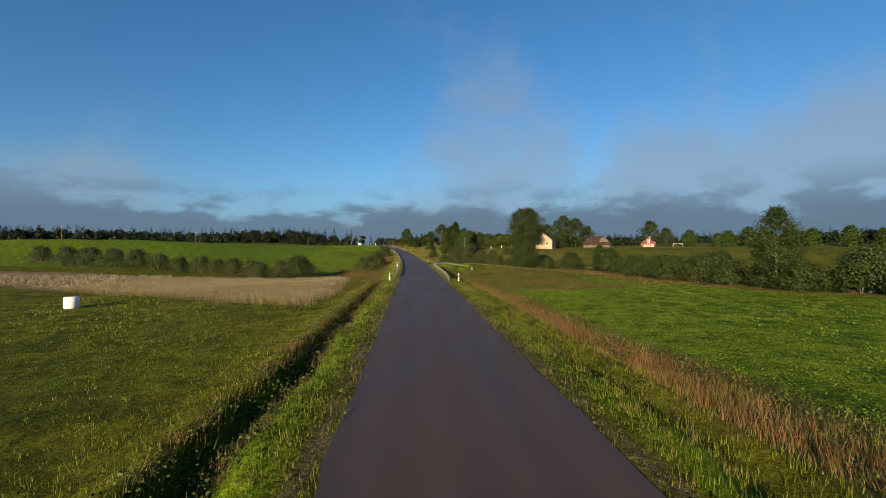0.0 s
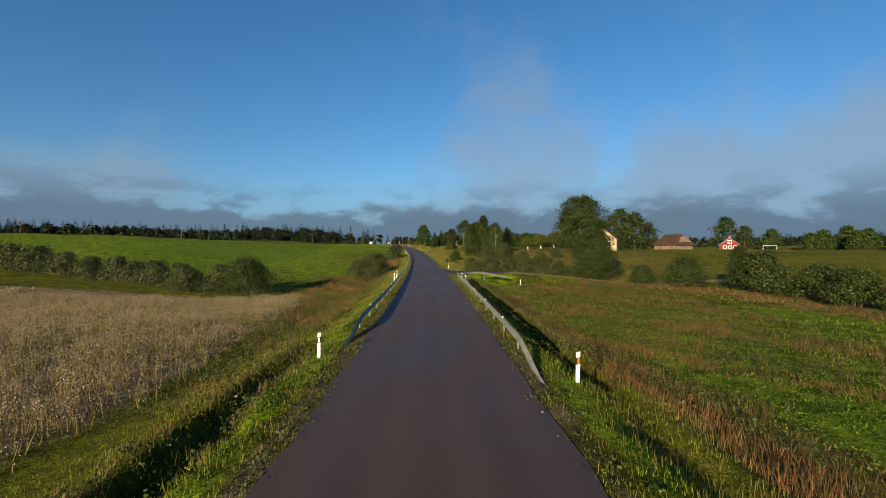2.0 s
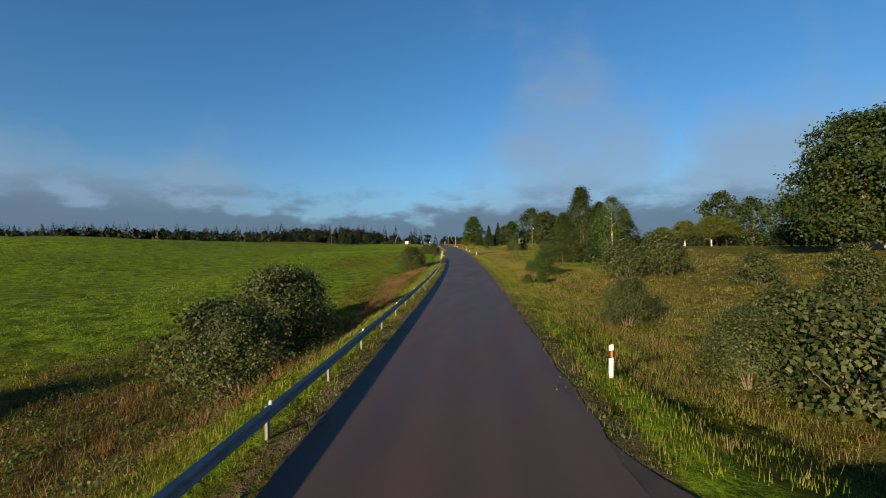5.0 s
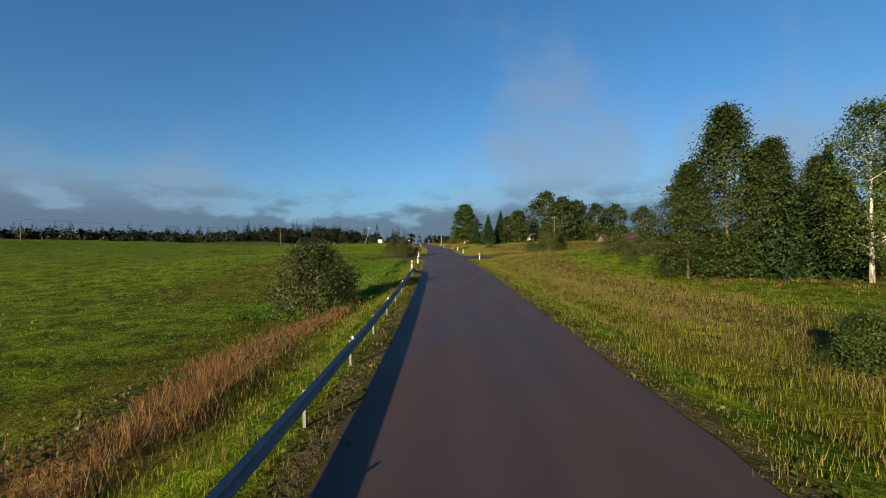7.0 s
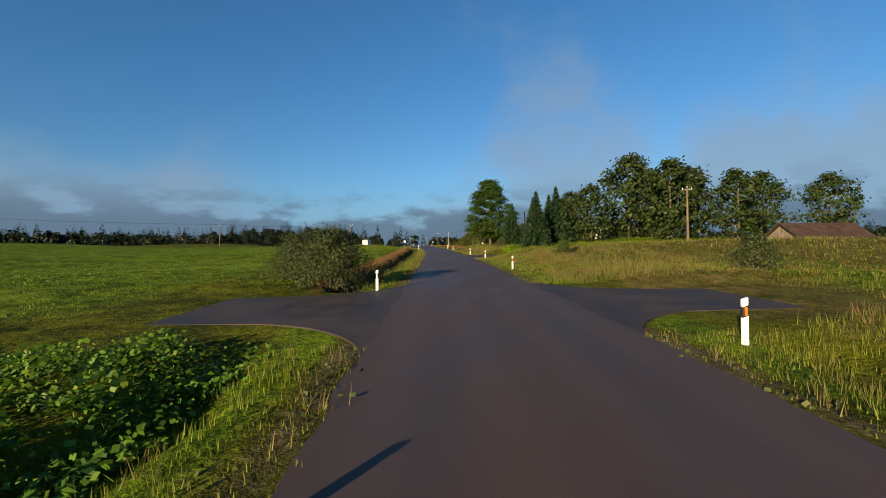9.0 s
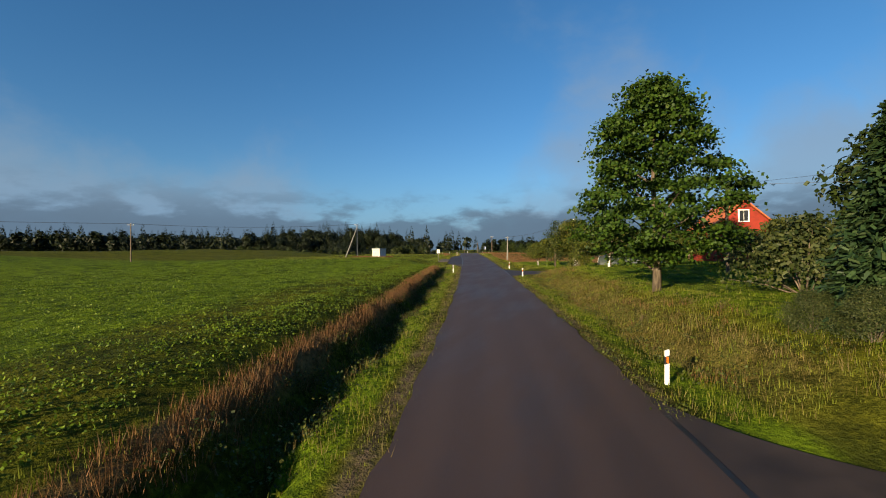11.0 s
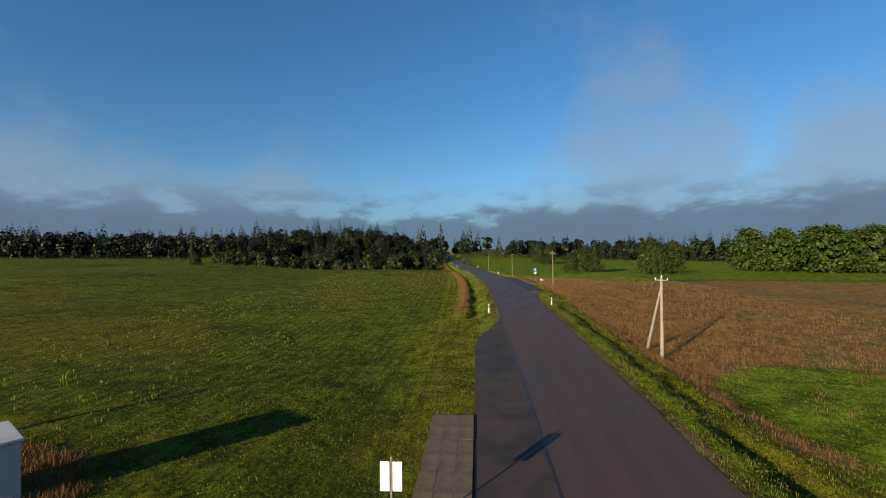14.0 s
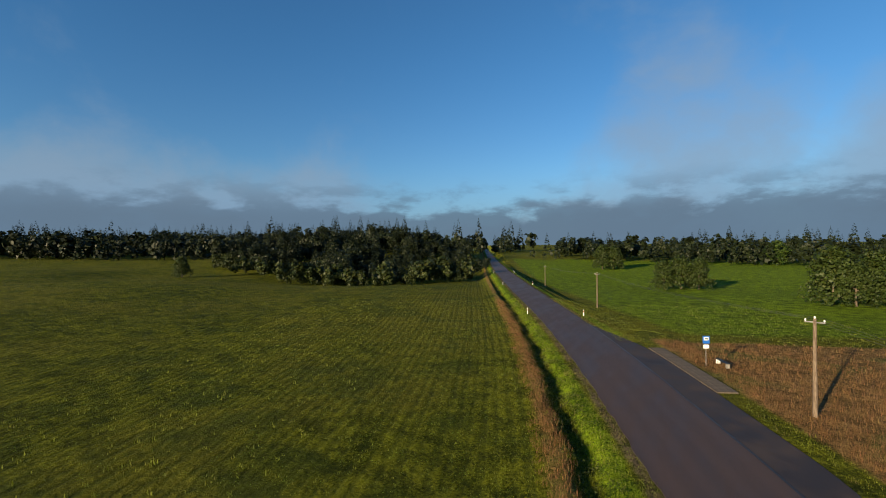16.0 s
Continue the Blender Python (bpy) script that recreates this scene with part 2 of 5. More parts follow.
L_RUST = leafy("rust_brown_grass", (0.090, 0.042, 0.016), (0.250, 0.125, 0.048), (0.270, 0.210, 0.070), 0.3)
L_STRAW = leafy("bleached_seed_heads", (0.220, 0.165, 0.105), (0.560, 0.460, 0.330), (0.200, 0.140, 0.070), 0.3)
L_GROVE = leafy("grove_leaves", (0.012, 0.030, 0.005), (0.050, 0.085, 0.011), (0.095, 0.105, 0.016))
L_HERB = leafy("rank_green_weeds", (0.022, 0.034, 0.006), (0.085, 0.112, 0.016), (0.150, 0.125, 0.030))
L_CROP = leafy("crop_leaves", (0.054, 0.100, 0.005), (0.168, 0.250, 0.014), (0.225, 0.240, 0.021), 0.33)

# ---- the lie of the land ----
ROAD = [(-400, 76, -1.5), (-90, 28.4, 0.0), (-32, 19.85, 0.08), (0, 15.2, 0.22), (24, 11.85, 0.3), (47, 8.4, 0.4), (60, 6.3, 0.5), (95, 0.35, 0.85),
        (124, -4.85, 1.25), (150, -9.95, 1.85), (177, -16.0, 2.8), (215, -24.9, 3.9), (250, -33.1, 4.85), (267, -37.5, 5.2), (282, -41.75, 5.6),
        (297, -46.0, 6.1), (326, -54.5, 6.9), (357, -63.9, 7.85), (372, -69, 8.4), (386, -73.3, 8.75), (400, -78, 9.0), (420, -85, 9.15), (447, -96, 9.2), (485, -112.5, 9.1),
        (566, -146, 8.7), (700, -199, 8.5), (1200, -397, 12), (3000, -1100, 15)]
RY = np.array([r[0] for r in ROAD], float)


def smooth_table(values):
    grid = np.arange(-400.0, 3000.0, 2.0)
    v = np.interp(grid, RY, values)
    for _ in range(3):
        pad = np.r_[np.full(6, v[0]) + (np.arange(-6, 0) * (v[1] - v[0])), v, np.full(6, v[-1]) + np.arange(1, 7) * (v[-1] - v[-2])]
        v = np.convolve(pad, np.ones(13) / 13, "valid")
    return grid, v


GX, TX = smooth_table([r[1] for r in ROAD])
_, TZ = smooth_table([r[2] for r in ROAD])
road_x = lambda y: np.interp(y, GX, TX)
road_z = lambda y: np.interp(y, GX, TZ)
slope = lambda y: (road_x(np.asarray(y) + 2.0) - road_x(np.asarray(y) - 2.0)) / 4.0


def beside(y, u, dz=0.0):
    """The place u metres to the right of the road's middle at y."""
    s = float(slope(y))
    k = 1 / math.hypot(1, s)
    return float(road_x(y)) + u * k, y - u * s * k, float(road_z(y)) + dz


FIELDS_LEFT = [(-20, -30, -0.8), (-20, 4, -1.5), (-46, 22, -1.9), (-5, 30, -1.7), (-30, 50, -2.7), (-28, 76, -3.6), (-13, 104, -2.6), (-60, 84, -2.6), (-100, 95, -1.3), (-140, 106, -0.2),
               (-60, 125, -0.9), (-40, 150, 0.8), (-22, 157, 0.3), (-120, 150, 4), (-217, 245, 12.0), (-170, 215, 9.8), (-172, 285, 10.4), (-215, 195, 11.0), (-215, 292, 12.0), (-185, 375, 11.2), (-60, 220, 4.3), (-100, 250, 6.4), (-112, 300, 7.7), (-80, 330, 8.2),
               (-150, 330, 8.5), (-110, 390, 8.6), (-150, 445, 9.2), (-205, 435, 11.6), (-220, 330, 11.3), (-216, 539, 2.5), (-290, 508, 6.2), (-310, 330, 11.5), (-350, 460, 11.0), (-294, 640, 17), (-520, 560, 11)]
FIELDS_RIGHT = [(35, -30, -0.9), (35, 10, -1.2), (60, 42, -1.7), (87, 64, -3.8), (25, 45, -2.0), (18, 95, -1.0), (34, 97, -1.5), (40, 115, 0.9), (45, 132, 3.8), (47, 143, 5.0),
                (70, 150, 5.1), (107, 197, 5.0), (150, 180, 4.9), (9, 151, 1.6), (10, 176, 1.7), (28, 182, 4.9), (40, 190, 5.2), (12, 199, 5.4), (-5, 215, 4.0), (-2, 244, 6.2), (-8, 276, 7.4),
                (-29, 273, 6.4), (-18, 302, 7.8), (-31, 294, 7.3), (-36, 317, 6.6), (-43, 335, 6.2), (-56, 366, 6.5), (-40, 400, 6.9), (-70, 413, 9.0), (-49, 494, 7.2), (-76, 544, 5), (0, 500, 8), (200, 300, 8)]
CP = np.array(FIELDS_LEFT + FIELDS_RIGHT, float)
# strips paved or driven out sideways: from y, to y, side, how far out
OUTS = [(77.5, 84.5, 1, 40), (198, 206, -1, 14), (199, 206, 1, 14), (244.6, 251.6, 1, 16), (299.5, 305.0, 1, 30), (316, 372, -1, 8.6), (392, 436, 1, 8.6)]


def base_level(x, y):
    x, y = np.atleast_1d(np.asarray(x, float)), np.atleast_1d(np.asarray(y, float))
    up, down = np.zeros_like(x), np.zeros_like(x)
    for px, py, pz in CP:
        w = 1.0 / ((x - px) ** 2 + (y - py) ** 2 + 60.0) ** 1.6
        up += w * pz
        down += w
    far = np.clip((np.hypot(x + 60, y - 250) - 450) / 700, 0, 1)
    return up / down + far * 14.0


def smooth(a, b, v):
    t = np.clip((v - a) / (b - a), 0, 1)
    return t * t * (3 - 2 * t)


def band(y, a, b, soft=6.0):
    return smooth(a - soft, a, y) * (1 - smooth(b, b + soft, y))


def lateral(x, y):
    """Distance to the right of the road's middle, and the y of the nearest point of the road."""
    s = slope(y)
    k = 1 / np.sqrt(1 + s * s)
    u = (x - road_x(y)) * k
    yy = y + np.clip(u, -60, 60) * s * k
    return u, yy


def land(x, y):
    """Height of the ground, for arrays."""
    x, y = np.atleast_1d(np.asarray(x, float)), np.atleast_1d(np.asarray(y, float))
    u, yy = lateral(x, y)
    a, zr = np.abs(u), road_z(yy)
    base = base_level(x, y)
    base = base + 0.10 * np.sin(x * 0.21 + 1.3) * np.sin(y * 0.17) + 0.35 * np.sin(x * 0.023 + y * 0.031) * smooth(15, 60, a)
    # ditches: left at the start and from the maple on, right nearly all along
    dl = 1.05 * band(yy, -400, 22) + 0.5 * band(yy, 176, 196) + 0.95 * band(yy, 208, 312, 4) + 0.7 * band(yy, 378, 3000) + 0.25 * band(yy, 30, 172)
    dr = 0.45 * band(yy, -400, 18) + 0.9 * band(yy, 24, 72) + 0.3 * band(yy, 92, 194) + 0.45 * band(yy, 258, 296, 3) + 0.6 * band(yy, 310, 382, 4) + 0.25 * band(yy, 446, 3000)
    depth = np.where(u < 0, dl, dr)
    edge = zr - 0.015 - 0.06 * smooth(3.2, 4.6, a)
    near = edge + (base - edge) * smooth(4.6, 11.0, a)
    wob = 0.22 * np.sin(yy * 0.53 + 0.7) + 0.15 * np.sin(yy * 1.31) + 0.10 * np.sin(yy * 2.9 + 1.0)
    aw = a + wob
    z = near - depth * (1 + 0.5 * wob) * smooth(4.7, 5.9, aw) * (1 - smooth(6.3, 7.2, aw))
    z = z + 0.05 * np.sin(x * 1.9 + np.sin(y * 1.3) * 2) * np.sin(y * 2.1 + 1.2 * np.sin(x * 1.1)) * smooth(4.4, 6.0, a) * (1 - smooth(40, 70, a))
    for y0, y1, side, reach in OUTS:
        k = band(yy, y0, y1, 3.0) * (1 - smooth(reach, reach + 5, u * side)) * (u * side > 0)
        level = zr - 0.05 + (base - zr) * smooth(10, 40, a)
        z = z + (level - z) * k
    z = np.where(a < 3.0, zr - 0.05, z)
    return z


def land1(x, y):
    return float(land(x, y)[0])


# ---- building helpers ----


def mesh_data(name, verts, faces, mat, smooth_faces=False):
    me = bpy.data.meshes.new(name)
    me.from_pydata([tuple(v) for v in verts] if not isinstance(verts, np.ndarray) else verts.tolist(), [], faces if isinstance(faces, list) else faces.tolist())
    me.materials.append(mat)
    if smooth_faces:
        me.shade_smooth()
    me.update()
    return me


def part(name, geo, mat, parent=None, label="", smooth_faces=False):
    """Links one mesh object, under a thing or under a part. geo: a bmesh, a mesh, or verts and faces."""
    if isinstance(geo, bmesh.types.BMesh):
        me = bpy.data.meshes.new(name)
        geo.to_mesh(me)
        geo.free()
        me.materials.append(mat)
        if smooth_faces:
            me.shade_smooth()
    elif isinstance(geo, bpy.types.Mesh):
        me = geo
    else:
        me = mesh_data(name, geo[0], geo[1], mat, smooth_faces)
    ob = new(name, me)
    if parent is not None:
        ob.parent = parent
    if label:
        ob["label"] = label
    return ob


def thing(name, m, label, category, group="", kind=""):
    ob = new(name)
    ob.empty_display_size = 0.3
    ob.matrix_world = m
    return tagged(ob, label, category, group, kind)


def box(cx, cy, cz, sx, sy, sz, bevel=0.0, bm=None):
    own = bmesh.new()
    bmesh.ops.create_cube(own, size=1.0, matrix=Matrix.Translation((cx, cy, cz)) @ Matrix.Diagonal((sx, sy, sz, 1)))
    if bevel:
        bmesh.ops.bevel(own, geom=own.edges[:], offset=bevel, segments=2, affect="EDGES")
    if bm is None:
        return own
    me = bpy.data.meshes.new("tmp")
    own.to_mesh(me)
    own.free()
    bm.from_mesh(me)
    bpy.data.meshes.remove(me)
    return bm


def tube(points, radii, sides=8, cap=True):
    """A tapered tube along points."""
    V, F = [], []
    pts = [Vector(p) for p in points]
    for i, p in enumerate(pts):
        d = (pts[min(i + 1, len(pts) - 1)] - pts[max(i - 1, 0)]).normalized()
        a = d.orthogonal().normalized() if abs(d.z) < 0.95 else Vector((1, 0, 0))
        b = d.cross(a).normalized()
        a = b.cross(d).normalized()
        for k in range(sides):
            t = 2 * math.pi * k / sides
            V.append(p + (a * math.cos(t) + b * math.sin(t)) * radii[i])
    for i in range(len(pts) - 1):
        for k in range(sides):
            j = (k + 1) % sides
            F.append((i * sides + k, i * sides + j, (i + 1) * sides + j, (i + 1) * sides + k))
    if cap:
        F.append(tuple(range(sides))[::-1])
        F.append(tuple(range((len(pts) - 1) * sides, len(pts) * sides)))
    return V, F


def join(*geos):
    V, F = [], []
    for v, f in geos:
        o = len(V)
        V.extend(v)
        F.extend([tuple(i + o for i in face) for face in f])
    return V, F


def quads(centers, ax, ay):
    """Many loose quads from centres and half axes (N x 3 each)."""
    V = np.stack([centers - ax - ay, centers + ax - ay, centers + ax + ay, centers - ax + ay], 1).reshape(-1, 3)
    return V, np.arange(len(V)).reshape(-1, 4)


def unit(v):
    return v / np.maximum(np.linalg.norm(v, axis=-1, keepdims=True), 1e-9)


def stuff(name, V, F, mat, label, category):
    return tagged(part(name, (V, F), mat), label, category, kind="stuff")


# ---- trees ----


def crown_clumps(rng, n, height, low, radius, profile):
    """Centres of leaf clumps inside a crown: profile(f) gives the share of the radius at height share f."""
    f = rng.random(n) ** 0.85
    ang = rng.random(n) * 2 * np.pi
    wob = 1 + 0.22 * np.sin(ang * 3 + f * 9 + rng.random() * 6) + 0.15 * np.sin(ang * 5 - f * 14)
    r = radius * profile(f) * wob * np.sqrt(0.25 + 0.75 * rng.random(n))
    return np.stack([r * np.cos(ang), r * np.sin(ang), low + f * (height - low)], 1)


def leaf_cloud(rng, clumps, per, spread, size, flat=0.35, droop=0.0):
    n = len(clumps) * per
    c = np.repeat(clumps, per, 0) + rng.normal(0, 1, (n, 3)) * spread * np.array([1, 1, 0.7])
    out = unit((c - clumps.mean(0)) * np.array([1, 1, 0.7]))
    d = unit(rng.normal(0, 0.6, (n, 3)) + np.array([0, 0, flat]) + 0.75 * out)
    a = unit(np.cross(d, rng.normal(0, 1, (n, 3))))
    b = np.cross(d, a)
    s = size * (0.6 + 0.8 * rng.random((n, 1)))
    b[:, 2] -= droop
    return quads(c, a * s, b * s * 0.62)


def broad_tree(rng, height, radius, low, trunk, clumps=260, per=22, size=0.16, spread=0.55, shape="round", limbs=9):
    prof = {"round": lambda f: np.sqrt(np.clip(1 - (2 * f - 0.85) ** 2 / 1.35, 0.02, 1)),
            "tall": lambda f: np.clip(1.15 * np.sin(np.pi * (0.12 + 0.86 * f)), 0.08, 1) ** 0.8,
            "bush": lambda f: np.clip(1 - 0.75 * f ** 1.6, 0.1, 1),
            "spire": lambda f: np.clip(np.where(f < 0.25, 0.75 + f, 1.0 - 0.95 * np.clip(f - 0.25, 0, 1) ** 1.25 / 0.70), 0.05, 1),
            "cone": lambda f: np.clip(1.02 - f, 0.03, 1)}[shape]
    c = crown_clumps(rng, clumps, height, low, radius, prof)
    leaves = leaf_cloud(rng, c, per, spread, size)
    geos = [tube([(0, 0, -0.3), (0.03 * height * rng.normal() * 0.3, 0, height * 0.3), (0.05 * rng.normal(), 0.05 * rng.normal(), height * 0.6), (0, 0, height * 0.92)],
                 [trunk * 1.25, trunk * 0.85, trunk * 0.5, trunk * 0.08], 9)]
    pick = c[rng.choice(len(c), min(limbs, len(c)), replace=False)]
    for q in pick:
        z0 = max(low * 0.8, q[2] - (0.45 + 0.3 * rng.random()) * np.hypot(q[0], q[1]) - 0.3)
        z0 = min(z0, height * 0.8)
        mid = np.array([q[0] * 0.5, q[1] * 0.5, z0 + (q[2] - z0) * 0.4])
        r = trunk * (0.42 if z0 < height * 0.5 else 0.25)
        geos.append(tube([(0, 0, z0), mid, q], [r, r * 0.6, r * 0.15], 6, False))
    return join(*geos), leaves


def clump_tree(rng, height, radius, low, trunk, boughs=110, per=110, size=0.09, spread=0.6, limbs=14):
    """A broad tree whose leaves sit in flat boughs at the crown's outside, with gaps between them."""
    i = np.arange(boughs) + 0.5
    f = np.clip(i / boughs + rng.normal(0, 0.03, boughs), 0, 1)
    ang = i * 2.39996 + rng.normal(0, 0.25, boughs)
    shape = np.clip(1.0 - 0.80 * np.clip(f - 0.25, 0, 1) ** 1.3 / 0.69, 0.1, 1) * np.clip(0.55 + 3 * f, 0, 1) * (1 + 0.07 * np.sin(ang * 2 + 1.7) + 0.15 * np.sin(ang * 3 + f * 7))
    r = radius * shape * np.where(rng.random(boughs) < 0.72, 0.72 + 0.30 * rng.random(boughs), 0.15 + 0.5 * rng.random(boughs))
    c = np.stack([r * np.cos(ang), r * np.sin(ang), low + 0.6 + f * (height - low - 0.9)], 1)
    n = boughs * per
    off = rng.normal(0, 1, (n, 3)) * spread * np.array([1.15, 1.15, 0.42]) * (0.7 + 0.6 * rng.random((boughs, 1)).repeat(per, 0))
    p = np.repeat(c, per, 0) + off
    p[:, 2] -= 0.22 * np.hypot(off[:, 0], off[:, 1]) ** 1.3
    d = unit(rng.normal(0, 0.75, (n, 3)) + np.array([0, 0, 0.8]) + 0.35 * unit(np.repeat(c, per, 0) * np.array([1, 1, 0])))
    a = unit(np.cross(d, rng.normal(0, 1, (n, 3))))
    b = np.cross(d, a)
    s = size * (0.6 + 0.8 * rng.random((n, 1)))
    leaves = quads(p, a * s, b * s * 0.75)
    geos = [tube([(0, 0, -0.3), (0.12, 0.05, height * 0.22), (-0.1, 0.1, height * 0.5), (0.05, 0, height * 0.9)], [trunk * 1.25, trunk * 0.9, trunk * 0.55, trunk * 0.06], 10)]
    for q in c[np.linspace(0, boughs - 1, limbs).astype(int)]:
        h = np.hypot(q[0], q[1])
        z0 = min(max(low * 0.75, q[2] - 0.55 * h - 0.2), height * 0.8)
        geos.append(tube([(0, 0, z0), (q[0] * 0.45, q[1] * 0.45, z0 + (q[2] - z0) * 0.55), q], [trunk * 0.34, trunk * 0.2, trunk * 0.05], 6, False))
    return join(*geos), leaves


def spruce_tree(rng, height, radius, trunk, tiers=26, size=0.14, low=0.25):
    C, A, B = [], [], []
    for i in range(tiers):
        f = i / (tiers - 1)
        z = low + (height - low) * f
        r = radius * (1.0 - f) ** 0.9 + 0.06
        arms = int(9 + 10 * (1 - f))
        for k in range(arms):
            t = 2 * np.pi * (k + rng.random()) / arms
            rr = r * (0.72 + 0.4 * rng.random())
            steps = max(3, int(rr / (size * 1.1)))
            for s in range(1, steps + 1):
                g = s / steps
                p = np.array([math.cos(t) * rr * g, math.sin(t) * rr * g, z - rr * 0.30 * g + rr * 0.13 * g * g + rng.normal() * 0.04])
                for _ in range(2):
                    d = np.array([math.cos(t), math.sin(t), -0.35]) + rng.normal(0, 0.45, 3)
                    d /= np.linalg.norm(d)
                    side = np.cross(d, [0, 0, 1]) + rng.normal(0, 0.4, 3)
                    side /= np.linalg.norm(side)
                    C.append(p + rng.normal(0, 0.06, 3) * (1 + rr * 0.3))
                    A.append(d * size * 1.7)
                    B.append(side * size * (0.45 + 0.3 * rng.random()))
    tr = tube([(0, 0, -0.3), (0, 0, height * 0.5), (0, 0, height)], [trunk, trunk * 0.6, 0.015], 8)
    return tr, quads(np.array(C), np.array(A), np.array(B))


def plant(name, geo, leaf_mat, bark, x, y, label, category="tree", turn=0.0, scale=1.0, group="", sink=0.0):
    t = thing(name, Matrix.Translation((x, y, land1(x, y) - sink)) @ Matrix.Rotation(turn, 4, "Z") @ Matrix.Diagonal((scale, scale, scale, 1)), label, category, group)
    part("trunk", geo[0], bark, t, smooth_faces=True)
    part("crown", geo[1], leaf_mat, t)
    return t


def replant(ob, x, y, turn, scale):
    m = Matrix.Translation((x, y, land1(x, y))) @ Matrix.Rotation(turn, 4, "Z")
    c = copy_thing(ob, m)
    c.scale = (scale, scale, scale)
    return c

# ---- ground and road ----


def steps(*runs):
    out = []
    for a, b, d in runs:
        out += list(np.arange(a, b, d))
    return np.array(out + [runs[-1][1]], float)


def build_ground():
    half = steps((0, 3.2, 1.6), (3.2, 9.0, 0.3), (9.0, 16, 0.7), (16, 60, 2.6), (60, 200, 10), (200, 700, 50), (700, 2800, 300))
    us = np.r_[-half[::-1], half[1:]]
    ys = steps((-1500, -300, 200), (-300, -70, 12), (-70, -44, 2), (-44, 470, 0.8), (470, 600, 3), (600, 1000, 20), (1000, 3000, 200))
    Y, U = np.meshgrid(ys, us, indexing="ij")
    s = slope(Y)
    k = 1 / np.sqrt(1 + s * s)
    X = road_x(Y) + U / k
    x, y = X.ravel(), Y.ravel()
    z = land(x, y)
    nr, nc = len(ys), len(us)
    i = (np.arange(nr - 1)[:, None] * nc + np.arange(nc - 1)[None]).ravel()
    F = np.stack([i, i + 1, i + 1 + nc, i + nc], 1)
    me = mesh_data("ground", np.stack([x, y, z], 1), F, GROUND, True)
    u, yy = lateral(x, y)
    zones = zone_masks(x, y, u, yy)
    for key, v in zones.items():
        at = me.attributes.new(key, "FLOAT", "POINT")
        at.data.foreach_set("value", np.asarray(v, np.float32))
    uv = me.uv_layers.new(name="along")
    loops = np.zeros(len(me.loops), np.int32)
    me.loops.foreach_get("vertex_index", loops)
    uv.data.foreach_set("uv", np.stack([u, yy], 1)[loops].astype(np.float32).ravel())
    return tagged(new("ground", me), "rolling green fields with grassy verges and ditches", "ground", kind="structure")


GLADE = (46.5, 357.0, 8.5, 10.5)  # a fresh green patch in the brown meadow: -x, y, half widths


